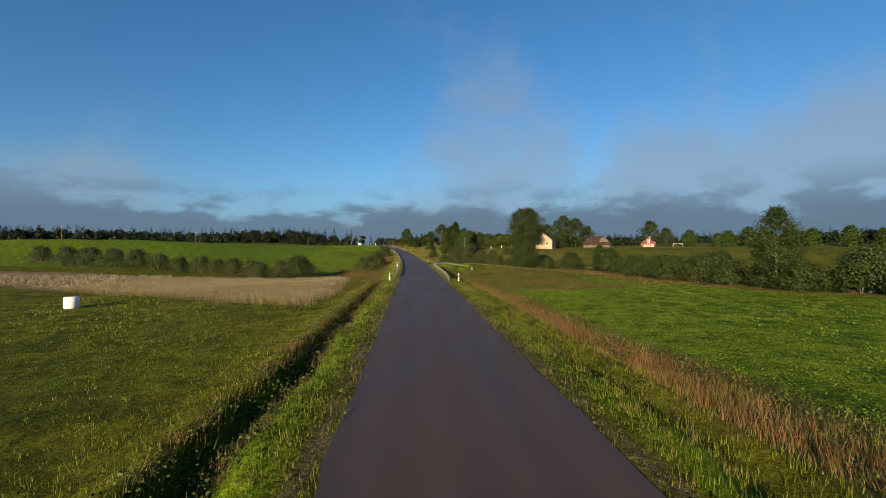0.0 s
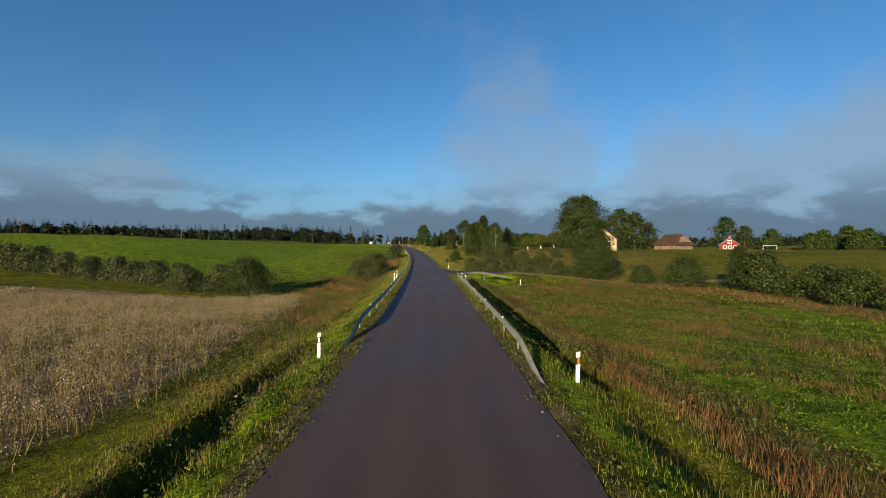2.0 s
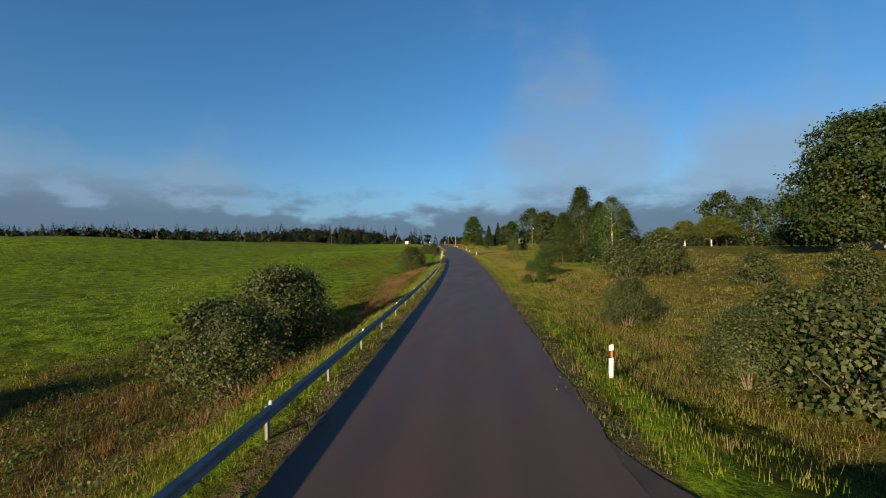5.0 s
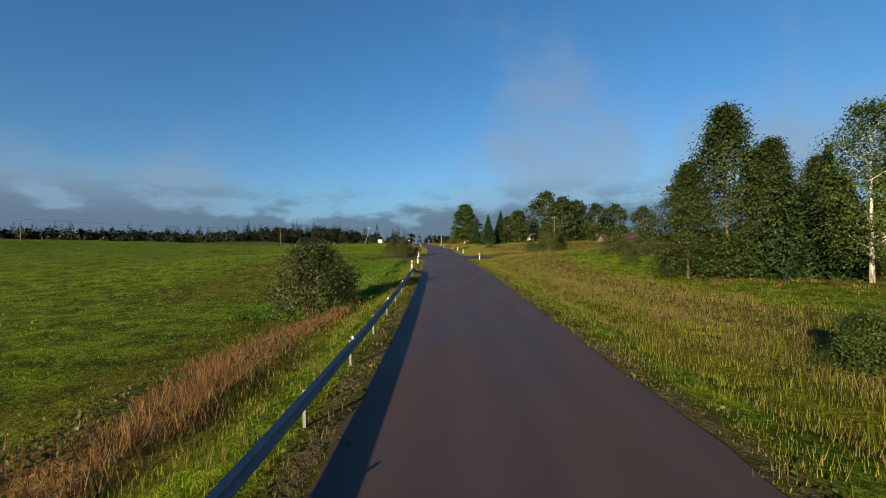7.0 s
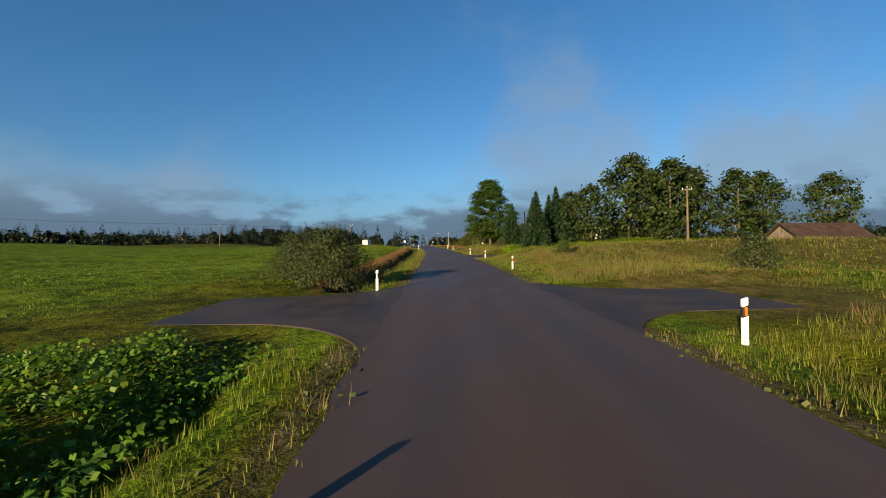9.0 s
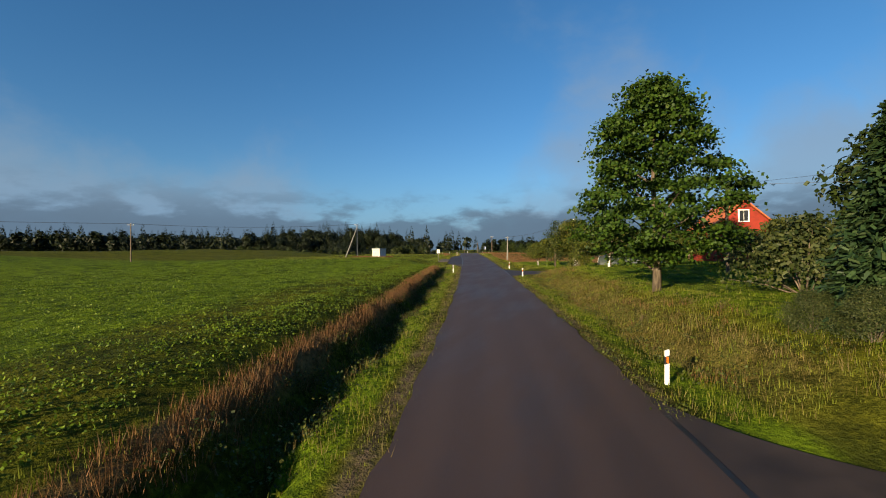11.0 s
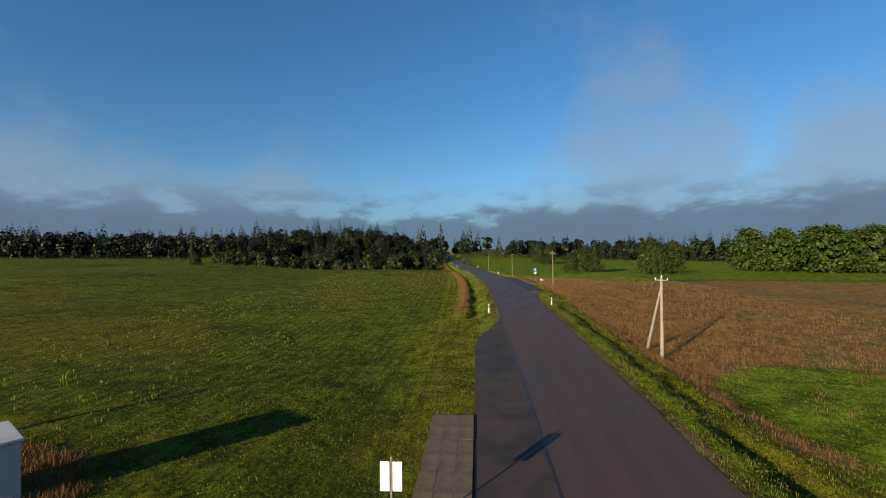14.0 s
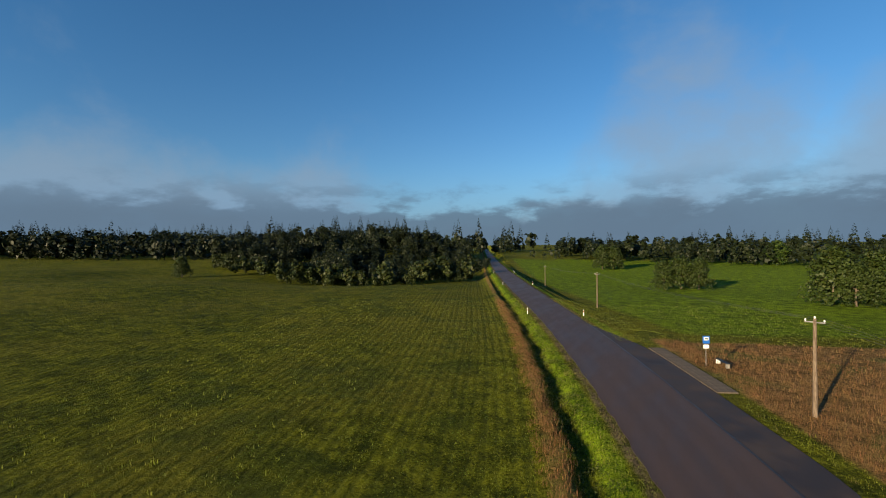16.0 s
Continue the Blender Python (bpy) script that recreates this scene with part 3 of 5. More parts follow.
def zone_masks(x, y, u, yy):
    """What grows where, 0 to 1, by the plan."""
    a = np.abs(u)
    left, right = u < 0, u > 0
    # bleached seed field left at the start
    straw = smooth(3, 8, y + 0.45 * np.minimum(x, 4)) * (1 - smooth(60, 68, y + 0.10 * x)) * smooth(-0.5, 5.5, -u - 10.0 - 0.012 * np.clip(y - 20, 0, 60) ** 1.6) * (1 - smooth(160, 220, -u)) * left
    # rough dry grass along the ditches
    dry = 0.60 * band(yy, -400, 22) * right * smooth(6.2, 8.0, a) * (1 - smooth(11.5, 14, a))
    dry = np.maximum(dry, 0.55 * band(yy, 18, 58) * smooth(6.4, 8, a) * (1 - smooth(10.5, 13, a)) * right)
    dry = np.maximum(dry, 0.42 * band(yy, 22, 110) * smooth(7.0, 8.5, a) * (1 - smooth(16, 22, a)) * left * (1 - straw))
    dry = np.maximum(dry, 0.62 * band(yy, 110, 172) * smooth(6.0, 7.2, a) * (1 - smooth(9.5, 11, a)) * left)
    dry = np.maximum(dry, 0.50 * band(yy, 90, 234) * smooth(6.0, 9.0, a) * (1 - smooth(60, 75, a)) * right)
    dry = np.maximum(dry, 0.55 * band(yy, 257, 300) * smooth(5.0, 6.0, a) * (1 - smooth(7.6, 9.0, a)) * right)
    marsh = 0.9 * band(yy, 150, 215) * smooth(14, 17, a) * (1 - smooth(23, 28, a)) * right
    dry = dry * (1 - 0.85 * marsh)
    brown = 0.95 * band(yy, 346, 430, 3) * smooth(7, 8.5, a) * (1 - smooth(95, 110, a)) * right
    brown = np.maximum(brown, 0.75 * band(yy, 208, 312, 3) * smooth(6.6, 7.0, a) * (1 - smooth(7.5, 8.1, a)) * left)
    brown = np.maximum(brown, 0.65 * band(yy, 384, 3000, 3) * smooth(6.6, 7.0, a) * (1 - smooth(7.8, 8.6, a)) * left)
    brown = np.maximum(brown, 0.6 * band(yy, 150, 190) * smooth(60, 90, a) * right)
    brown = np.maximum(brown, 0.8 * (1 - smooth(2.2, 3.6, np.hypot(x + 80.5, (y - 331.5) * 1.2))))
    brown = np.maximum(brown, 0.72 * band(yy, 108, 172) * smooth(6.6, 7.4, a) * (1 - smooth(9.6, 11, a)) * left)
    brown = np.maximum(brown, 0.33 * band(yy, 26, 106) * smooth(8.0, 9.5, a) * (1 - smooth(17, 23, a)) * left * (1 - straw))
    brown = np.maximum(brown, 0.36 * band(yy, 138, 235) * smooth(6.6, 7.6, a) * (1 - smooth(11.5, 14, a)) * right)
    brown = np.maximum(brown, 0.22 * band(yy, 30, 74) * smooth(12, 16, a) * (1 - smooth(30, 45, a)) * right)
    hx = np.interp(y, [-20, 18, 43, 66, 80, 90], [88, 64, 54, 48, 38, 18])
    brown = np.maximum(brown, 0.62 * smooth(-5.5, -3.0, x - hx) * (1 - smooth(6, 12, x - hx)) * band(y, -20, 84))
    glade = 1 - smooth(0.75, 1.05, np.hypot((x + GLADE[0]) / GLADE[2], (y - GLADE[1]) / GLADE[3]))
    brown = brown * (1 - glade)
    soil = 0.62 * smooth(3.0, 3.3, a) * (1 - smooth(3.6, 4.1, a))
    lush = 0.9 * smooth(3.8, 4.3, a) * (1 - smooth(5.0, 6.2, a))
    lush = np.maximum(lush, 0.9 * band(yy, 238, 345) * smooth(8.5, 10, a) * (1 - smooth(40, 60, a)) * right)
    lush = np.maximum(lush, 0.3 * band(yy, -20, 60) * smooth(9, 11, a) * (1 - smooth(40, 60, a)) * left)
    lush = np.maximum(lush, 0.75 * band(yy, 112, 320, 16) * smooth(12, 16, a) * left * (1 - straw) * (1 - 0.9 * band(yy, 170, 197) * (1 - smooth(25, 35, a))))
    lush = np.maximum(lush, 0.9 * band(yy, -90, 46, 10) * smooth(11.5, 13.5, a) * (1 - smooth(120, 160, a)) * right)
    lush = np.maximum(np.maximum(lush, 0.95 * glade), marsh)
    lush = np.maximum(lush, 0.8 * band(yy, 52, 78) * smooth(4, 5, a) * (1 - smooth(12, 17, a)) * right)
    lush = np.maximum(lush, 0.75 * band(yy, 440, 700) * smooth(12, 16, a) * right)
    rows = smooth(8, 9, a) * left * smooth(325, 350, yy) + 0.5 * smooth(12, 14, a) * left * (1 - smooth(-20, 10, yy)) + 0.35 * smooth(9, 12, a) * left * band(yy, 210, 330)
    return {"straw": straw, "dry": dry, "brown": brown, "soil": soil, "lush": lush, "rows": np.clip(rows, 0, 1)}


def ribbon(ys, u0, u1, lift, thick=0.05, uv=True):
    """A paved strip that follows the road, u0 and u1 functions of y."""
    rows = []
    nseg = 6
    for y in ys:
        a, b = u0(y), u1(y)
        for j in range(nseg + 1):
            u = a + (b - a) * j / nseg
            x, yy, z = beside(y, u, lift)
            rows.append((x, yy, z + 0.04 - 0.008 * abs(u)))
    n = nseg + 1
    V = list(rows)
    F = []
    m = len(ys)
    for i in range(m - 1):
        for j in range(nseg):
            F.append((i * n + j, i * n + j + 1, (i + 1) * n + j + 1, (i + 1) * n + j))
    o = len(V)
    for i in range(m):
        for j in (0, nseg):
            v = V[i * n + j]
            V.append((v[0], v[1], v[2] - 0.15))
    for i in range(m - 1):
        F.append((i * n, (i + 1) * n, o + 2 * (i + 1), o + 2 * i))
        F.append((i * n + nseg, o + 2 * i + 1, o + 2 * (i + 1) + 1, (i + 1) * n + nseg))
    return V, F, m, n


def build_road():
    ys = steps((-200, -45, 5), (-45, 480, 1.0), (480, 900, 6), (900, 1500, 60))
    rag = lambda y, k: 0.05 * math.sin(y * 0.9 + k) + 0.04 * math.sin(y * 2.3 + 2 * k) + 0.03 * math.sin(y * 4.1)
    V, F, m, n = ribbon(ys, lambda y: -3.15 + rag(y, 0), lambda y: 3.15 + rag(y, 2), 0.0)
    me = mesh_data("road", V, F, ASPHALT)
    uv = me.uv_layers.new(name="across")
    loops = np.zeros(len(me.loops), np.int32)
    me.loops.foreach_get("vertex_index", loops)
    share = np.zeros((len(V), 2), np.float32)
    share[: m * n, 0] = np.tile(np.linspace(0, 1, n), m)
    share[: m * n, 1] = np.repeat(ys, n)
    uv.data.foreach_set("uv", share[loops].ravel())
    return tagged(new("road", me), "damp dark reddish asphalt country road without markings", "road", kind="structure")


def build_side(name, ys, u0, u1, label, mat=ASPHALT, lift=-0.008, category="road"):
    V, F, m, n = ribbon(ys, u0, u1, lift)
    return tagged(part(name, (V, F), mat), label, category, kind="structure")


def flare(y0, y1, reach, corner, inner=3.05):
    """Outer edge of a side turning: straight road edge, curved corners, full reach between y0 and y1."""
    def f(y):
        mid, h = (y0 + y1) / 2, (y1 - y0) / 2
        d = abs(y - mid)
        if d <= h:
            return reach
        k = min((d - h) / corner, 1.0)
        return inner + (min(reach, inner + corner) - inner) * (1 - math.sqrt(1 - (1 - k) ** 2)) if k < 1 else inner
    return f


def sweep_track(name, points, half, mat, label, lift=0.05):
    """A driven track over the ground through plan points."""
    V, F = [], []
    P = [Vector((*p, 0)) for p in points]
    fine = []
    for i in range(len(P) - 1):
        k = max(2, int((P[i + 1] - P[i]).length / 1.0))
        fine += [P[i].lerp(P[i + 1], j / k) for j in range(k)]
    fine.append(P[-1])
    for i, p in enumerate(fine):
        d = (fine[min(i + 1, len(fine) - 1)] - fine[max(i - 1, 0)]).normalized()
        s = Vector((d.y, -d.x, 0))
        w = half * (1 + 0.08 * math.sin(i * 1.7) + 0.05 * math.sin(i * 0.6))
        for j in range(5):
            q = p + s * w * (j / 2 - 1)
            V.append((q.x, q.y, land1(q.x, q.y) + lift * (1 if 0 < j < 4 else -0.6)))
    for i in range(len(fine) - 1):
        for j in range(4):
            F.append((i * 5 + j, i * 5 + j + 1, (i + 1) * 5 + j + 1, (i + 1) * 5 + j))
    return tagged(part(name, (V, F), mat, smooth_faces=True), label, "track", kind="structure")


build_ground()
build_road()
build_side("side_road", steps((69, 93, 0.4)), lambda y: 3.0, flare(77.5, 83, 14, 6.0), "damp asphalt mouth of a side road with puddles", NEWER)
build_side("side_road", steps((190, 214, 0.4)), lambda y: -flare(199, 205, 11, 5.0)(y), lambda y: -3.0, "short asphalt turning into the field", NEWER)
build_side("side_road", steps((192, 214, 0.4)), lambda y: 3.0, flare(200, 205.5, 11, 5.0), "short asphalt turning beside the dry grass", NEWER)
build_side("side_road", steps((237, 260, 0.4)), lambda y: 3.0, flare(245.0, 250.8, 15, 6.0), "dark asphalt driveway mouth beside spruces", NEWER)
build_side("side_road", steps((292, 312, 0.4)), lambda y: 3.0, flare(299.5, 304.5, 9.5, 5.5), "asphalt driveway mouth to the orchard", NEWER)
bay = lambda y, a, b, r, k: 3.0 + (k - 3.0) * float(smooth(a, a + r, y)) * float(1 - smooth(b - r, b, y))
build_side("bus_bay", steps((312, 378, 0.6)), lambda y: -bay(y, 314, 376, 16, 6.1), lambda y: -3.0, "dark asphalt bus bay beside the road", NEWER, lift=-0.004, category="bus bay")
build_side("bus_bay", steps((382, 446, 0.6)), lambda y: 3.0, lambda y: bay(y, 384, 444, 20, 5.9), "dark asphalt bus bay beside the road", NEWER, lift=-0.004, category="bus bay")
sweep_track("dirt_track", [beside(80.5, 13.6)[:2], (26, 84), (40, 86.5), (70, 92)], 2.0, GRAVEL, "sandy dirt track leading away from the junction")
sweep_track("dirt_track", [beside(302, 9.2)[:2], beside(302.3, 16)[:2], beside(303.5, 24)[:2], beside(306, 40)[:2]], 2.1, GRAVEL, "sandy driveway beside the orchard lawn")


def seam(y0, y1, u):
    V, F, m, n = ribbon(steps((y0, y1, 1.0)), lambda y: u - 0.06 + 0.02 * math.sin(y), lambda y: u + 0.06 + 0.02 * math.sin(y), 0.006)
    return tagged(part("tar_seam", (V, F), TAR), "black tar seam between two asphalt layers", "seam", kind="structure")


seam(318, 374, -3.1)
seam(388, 440, 3.1)
seam(243, 254, 3.1)
seam(297, 307, 3.1)

# ---- roadside posts and rails ----


def delineator_parts():
    def prism(z0, z1, w, d, slant):
        bm = bmesh.new()
        c = [(-w / 2, -d / 2), (w / 2, -d / 2), (w / 2, d / 2), (-w / 2, d / 2)]
        lo = [bm.verts.new((x, y, z0 + slant * x)) for x, y in c]
        hi = [bm.verts.new((x, y, z1 + slant * x)) for x, y in c]
        bm.faces.new(lo[::-1]), bm.faces.new(hi)
        for i in range(4):
            bm.faces.new((lo[i], lo[(i + 1) % 4], hi[(i + 1) % 4], hi[i]))
        bmesh.ops.bevel(bm, geom=bm.edges[:], offset=0.008, segments=1, affect="EDGES")
        return bm

    def data(name, bm, mat):
        me = bpy.data.meshes.new(name)
        bm.to_mesh(me)
        bm.free()
        me.materials.append(mat)
        return me

    body = prism(-0.25, 1.0, 0.12, 0.085, 0.35)
    return (data("body", body, WHITE), data("band", prism(0.60, 0.84, 0.127, 0.092, 0.35), BLACK),
            data("reflector", box(0, -0.049, 0.72, 0.05, 0.012, 0.17, 0.003), WHITE), data("reflector", box(0, -0.049, 0.72, 0.055, 0.012, 0.18, 0.003), ORANGE))


POST = delineator_parts()


def delineator(y, u, lean=0.0):
    x, yy, _ = beside(y, u)
    turn = math.degrees(math.atan(-float(slope(y))))
    right = u > 0
    t = thing("delineator_post", pose(x, yy, land1(x, yy), lean, lean * 0.5, turn),
              "white plastic roadside post with black band and " + ("orange reflector" if right else "white reflector"), "delineator post", "posts along the road")
    part("body", POST[0], WHITE, t)
    part("band", POST[1], BLACK, t, "slanted black band")
    part("reflector", POST[3 if right else 2], WHITE, t, "orange reflector" if right else "white reflector")
    return t


for y, u in ((18.8, 4.9), (22.0, -4.5), (58.5, 4.55), (63.4, 4.55), (61.5, -4.45), (67.0, -4.45), (92.5, 4.6), (178.0, -4.3), (188.3, -4.0), (195.6, 5.0), (206.5, -4.4), (220.5, 4.4),
             (240.0, 4.5), (256.5, 4.15), (296.0, 4.5), (303.5, -4.2), (310.5, 4.3), (377.0, -4.3), (383.0, 4.3), (449.5, -4.3), (447.5, 4.3), (500, -4.3), (500, 4.3), (556, -4.3), (556, 4.3)):
    delineator(y, u, random.uniform(-1.5, 1.5))
sx, sy = 18.7, 78.0
side_post = thing("delineator_post", pose(sx, sy - 1.2, land1(sx, sy - 1.2), 0, 1, 60), "plain white roadside post at the side road", "delineator post", "posts along the road")
part("body", POST[0], WHITE, side_post)


def wbeam(points, inward):
    """A W profile swept along plan points (x, y, top z); inward: +1 if the road lies to its right."""
    prof = [(0.0, 0.0), (0.02, -0.015), (0.075, -0.055), (0.075, -0.095), (0.012, -0.14), (0.012, -0.17), (0.075, -0.215), (0.075, -0.255), (0.02, -0.295), (0.0, -0.31)]
    V, F, n = [], [], len(prof)
    P = [Vector(p) for p in points]
    for i, p in enumerate(P):
        d = P[min(i + 1, len(P) - 1)] - P[max(i - 1, 0)]
        s = Vector((d.y, -d.x, 0)).normalized() * inward
        for o, h in prof:
            V.append(p + s * o + Vector((0, 0, h)))
        for o, h in prof:
            V.append(p + s * (o - 0.006) + Vector((0, 0, h)))
    for i in range(len(P) - 1):
        for j in range(n - 1):
            a, b = i * 2 * n + j, (i + 1) * 2 * n + j
            q = (a, a + 1, b + 1, b)
            F.append(q if inward > 0 else q[::-1])
            q = (a + n, b + n, b + n + 1, a + n + 1)
            F.append(q if inward > 0 else q[::-1])
    return V, F


def guardrail(line, inward, label, spacing=4.0, ramps=(True, True), ramp=7.0):
    """line: plan points (x, y, ground z)."""
    P = [Vector(p) for p in line]
    run = [0.0]
    for a, b in zip(P, P[1:]):
        run.append(run[-1] + (b - a).length)
    total = run[-1]
    top = lambda s: 0.75 - 0.72 * ((1 - smooth(0, ramp, s)) if ramps[0] else 0) - 0.72 * (smooth(total - ramp, total, s) if ramps[1] else 0)

    def where(s):
        i = max(j for j in range(len(run)) if run[j] <= s + 1e-6)
        i = min(i, len(P) - 2)
        k = (s - run[i]) / max(run[i + 1] - run[i], 1e-6)
        return P[i].lerp(P[i + 1], k), (P[i + 1] - P[i]).normalized()

    t = thing("guardrail", Matrix.Identity(4), label, "guardrail")
    pts = []
    for s in np.linspace(0, total, max(4, int(total / 1.0))):
        p, _ = where(s)
        pts.append((p.x, p.y, p.z + float(top(s))))
    part("beam", wbeam(pts, inward), GALV, t, "W-shaped galvanised beam")
    me = mesh_data("post", *join(*[(v, f) for v, f in [cpost()]]), GALV)
    knob = mesh_data("reflector", *tube([(0, 0, 0), (0, 0, 0.09)], [0.035, 0.035], 6), WHITE)
    s = 1.5
    while s < total - 0.5:
        p, d = where(s)
        side = Vector((d.y, -d.x, 0)) * inward
        h = float(top(s))
        if h > 0.3:
            o = part("post", me, GALV, t)
            turn = math.atan2(d.y, d.x)
            o.matrix_world = Matrix.Translation((p.x - side.x * 0.07, p.y - side.y * 0.07, p.z + h - 0.75)) @ Matrix.Rotation(turn, 4, "Z")
            if h > 0.7 and int(s / spacing) % 2 == 0:
                k = part("reflector", knob, WHITE, t, "small white reflector")
                k.matrix_world = Matrix.Translation((p.x, p.y, p.z + h - 0.02))
        s += spacing
    return t


def cpost():
    """A C-section steel post, 0.75 m over the ground."""
    prof = [(-0.05, -0.03), (0.05, -0.03), (0.05, -0.02), (-0.04, -0.02), (-0.04, 0.02), (0.05, 0.02), (0.05, 0.03), (-0.05, 0.03)]
    V = [(x, y, z) for z in (-0.6, 0.72) for x, y in prof]
    n = len(prof)
    F = [(i, (i + 1) % n, n + (i + 1) % n, n + i) for i in range(n)] + [tuple(range(n, 2 * n)), tuple(range(n))[::-1]]
    return V, F


rail_line = lambda ys, u: [(*beside(y, u)[:2], beside(y, u)[2] - 0.06) for y in ys]
guardrail(rail_line(steps((23, 176.5, 2)), -3.85), 1, "long galvanised steel guardrail with ramped ends on steel posts", ramps=(True, True), ramp=6.0)
corner = [beside(y, 3.75 + 0.45 * (y - 24) / 42) for y in np.arange(18, 66.1, 2.0)]
bend = [(9.25, 68.6), (9.5, 70.3), (10.05, 71.6), (11.1, 72.9), (12.6, 73.9), (14.4, 74.6), (16.6, 75.7)]
guardrail([(x, y, z - 0.06) for x, y, z in corner] + [(x, y, 0.42) for x, y in bend], -1, "galvanised steel guardrail bending round the junction corner", ramps=(True, True), ramp=5.0)

# ---- trees and bushes ----
R = np.random.default_rng(7)


def bush_geo(rng, h, r, clumps, per, size, spread=0.35):
    geos, tips = [], crown_clumps(rng, clumps, h, 0.1 * h, r, lambda f: np.clip(1 - 0.72 * f ** 1.7, 0.12, 1))
    for q in tips[:10]:
        geos.append(tube([(q[0] * 0.1, q[1] * 0.1, -0.2), (q[0] * 0.5, q[1] * 0.5, q[2] * 0.55), q], [0.06, 0.035, 0.01], 5, False))
    return join(*geos), leaf_cloud(rng, tips, per, spread, size)


maple = plant("maple_tree", clump_tree(R, 13.8, 5.0, 1.6, 0.24, 190, 190, 0.085, 0.44, 22), L_MAPLE, BARK, -29.3, 273.6, "tall maple with dense green leaves on the bank", turn=0.5, scale=0.96)
oak = plant("oak_tree", broad_tree(R, 16.2, 6.9, 1.6, 0.5, 640, 38, 0.15, 0.7, "round", 14), L_OAK, BARK, 40.0, 142.0, "large round dark green oak beside the yellow house")
round_bush = plant("round_tree", broad_tree(R, 10.0, 3.9, 0.0, 0.12, 900, 38, 0.08, 0.42, "round", 8), L_OAK, BARK, 34.5, 97.0, "dense round green tree standing on its own")
birch = plant("birch_tree", broad_tree(R, 12.0, 2.9, 1.4, 0.14, 420, 34, 0.062, 0.36, "tall", 14), L_BIRCH, BIRCHBARK, 14.7, 165.6, "slender birch with white bark and airy crown", turn=1.0)
spruce_a = plant("alder_tree", broad_tree(R, 15.5, 5.4, 0.1, 0.15, 820, 32, 0.085, 0.46, "spire", 10), L_OAK, BARK, 9.9, 176.0, "tall dark alder at the edge of the grove")
for x, y, s, a in ((13.6, 176, 0.78, 1.0), (6.2, 174.5, 0.66, 2.0), (19, 179, 0.62, 3.0)):
    replant(spruce_a, x, y, a, s)
spr = spruce_tree(R, 10.2, 3.1, 0.17, 34, 0.12)
spruce = plant("spruce_tree", spr, L_SPRUCE, BARK, -18.0, 270.0, "dark green spruce with drooping branches down to the grass", scale=0.85)
for x, y, s, a in ((-24.2, 260.6, 0.66, 1.3), (-20.2, 257.0, 0.84, 2.2), (-20.8, 263.0, 0.76, 0.4), (13.0, 172.6, 0.92, 2.0), (15.4, 171.2, 1.0, 0.3), (17.6, 173.0, 0.8, 4.4), (-17.0, 262.0, 0.9, 2.9)):
    replant(spruce, x, y, a, s)
tall = plant("broad_tree", broad_tree(R, 14.5, 5.2, 0.5, 0.3, 200, 18, 0.24, 0.60, "tall", 8), L_OAK, BARK, -4.1, 270.0, "dark broad-leaved tree in the farm garden")
for x, y, s, a in ((0.5, 262, 0.86, 1.0), (5, 268, 0.8, 2.0), (10, 262, 0.72, 3.0), (16, 268, 0.74, 4.0), (-11.5, 262, 0.62, 5.0), (22, 262, 0.66, 0.6), (-15.5, 272, 0.55, 1.7), (-13, 284, 0.7, 2.4), (2, 285, 1.0, 0.9),
                   (64.7, 192, 1.12, 0.7), (119.6, 222, 1.05, 1.9), (56, 186, 0.8, 2.5), (50, 180, 0.7, 3.3), (72, 196, 1.05, 4.4), (80, 205, 0.8, 5.2), (60, 175, 0.6, 1.3), (130, 226, 0.8, 2.0),
                   (47, 209, 0.98, 0.2), (56, 212, 0.9, 3.1)):
    replant(tall, x, y, a, s)
pines = plant("pine_tree", broad_tree(R, 11.5, 4.6, 1.0, 0.25, 220, 24, 0.22, 0.6, "bush", 8), L_OAK, BARK, -49.6, 494.0, "bushy pine standing in the meadow")
for x, y, s, a in ((-42.7, 495.5, 0.92, 1.0), (-46.5, 492, 0.75, 2.4), (-75.8, 543.8, 0.92, 3.0), (-81, 541, 0.8, 0.5), (-70.5, 545, 0.85, 4.0), (-292, 512.8, 0.85, 1.0), (-112, 640, 1.15, 2.0), (-106, 642, 1.1, 3.0)):
    replant(pines, x, y, a, s)
grove = plant("alder_tree", broad_tree(R, 14.0, 5.6, 0.2, 0.2, 200, 10, 0.40, 0.72, "round", 6), L_GROVE, BARK, -8.0, 508.0, "leafy green tree at the edge of the grove")
for k in range(26):
    replant(grove, -12 + 6.0 * (k % 13) + R.normal() * 2.0, 505 + 9 * (k // 13) + R.normal() * 3.5 - 0.8 * (k % 13), R.random() * 6, 0.55 + 0.5 * R.random() + 0.12 * (k // 13))
for x, y, s, a in ((-20.5, 700, 1.0, 2.0), (170, 235, 0.7, 2.0), (185, 242, 0.8, 1.0), (150, 240, 0.75, 4.0), (200, 228, 0.75, 3.0), (215, 232, 0.7, 3.0), (228, 222, 0.8, 3.0), (240, 215, 0.7, 1.0), (255, 205, 0.75, 2.0), (268, 198, 0.8, 3.6), (280, 190, 0.7, 0.2), (162, 232, 0.6, 0.9), (178, 226, 0.66, 2.2), (193, 240, 0.7, 1.2)):
    replant(grove, x, y, a, s)



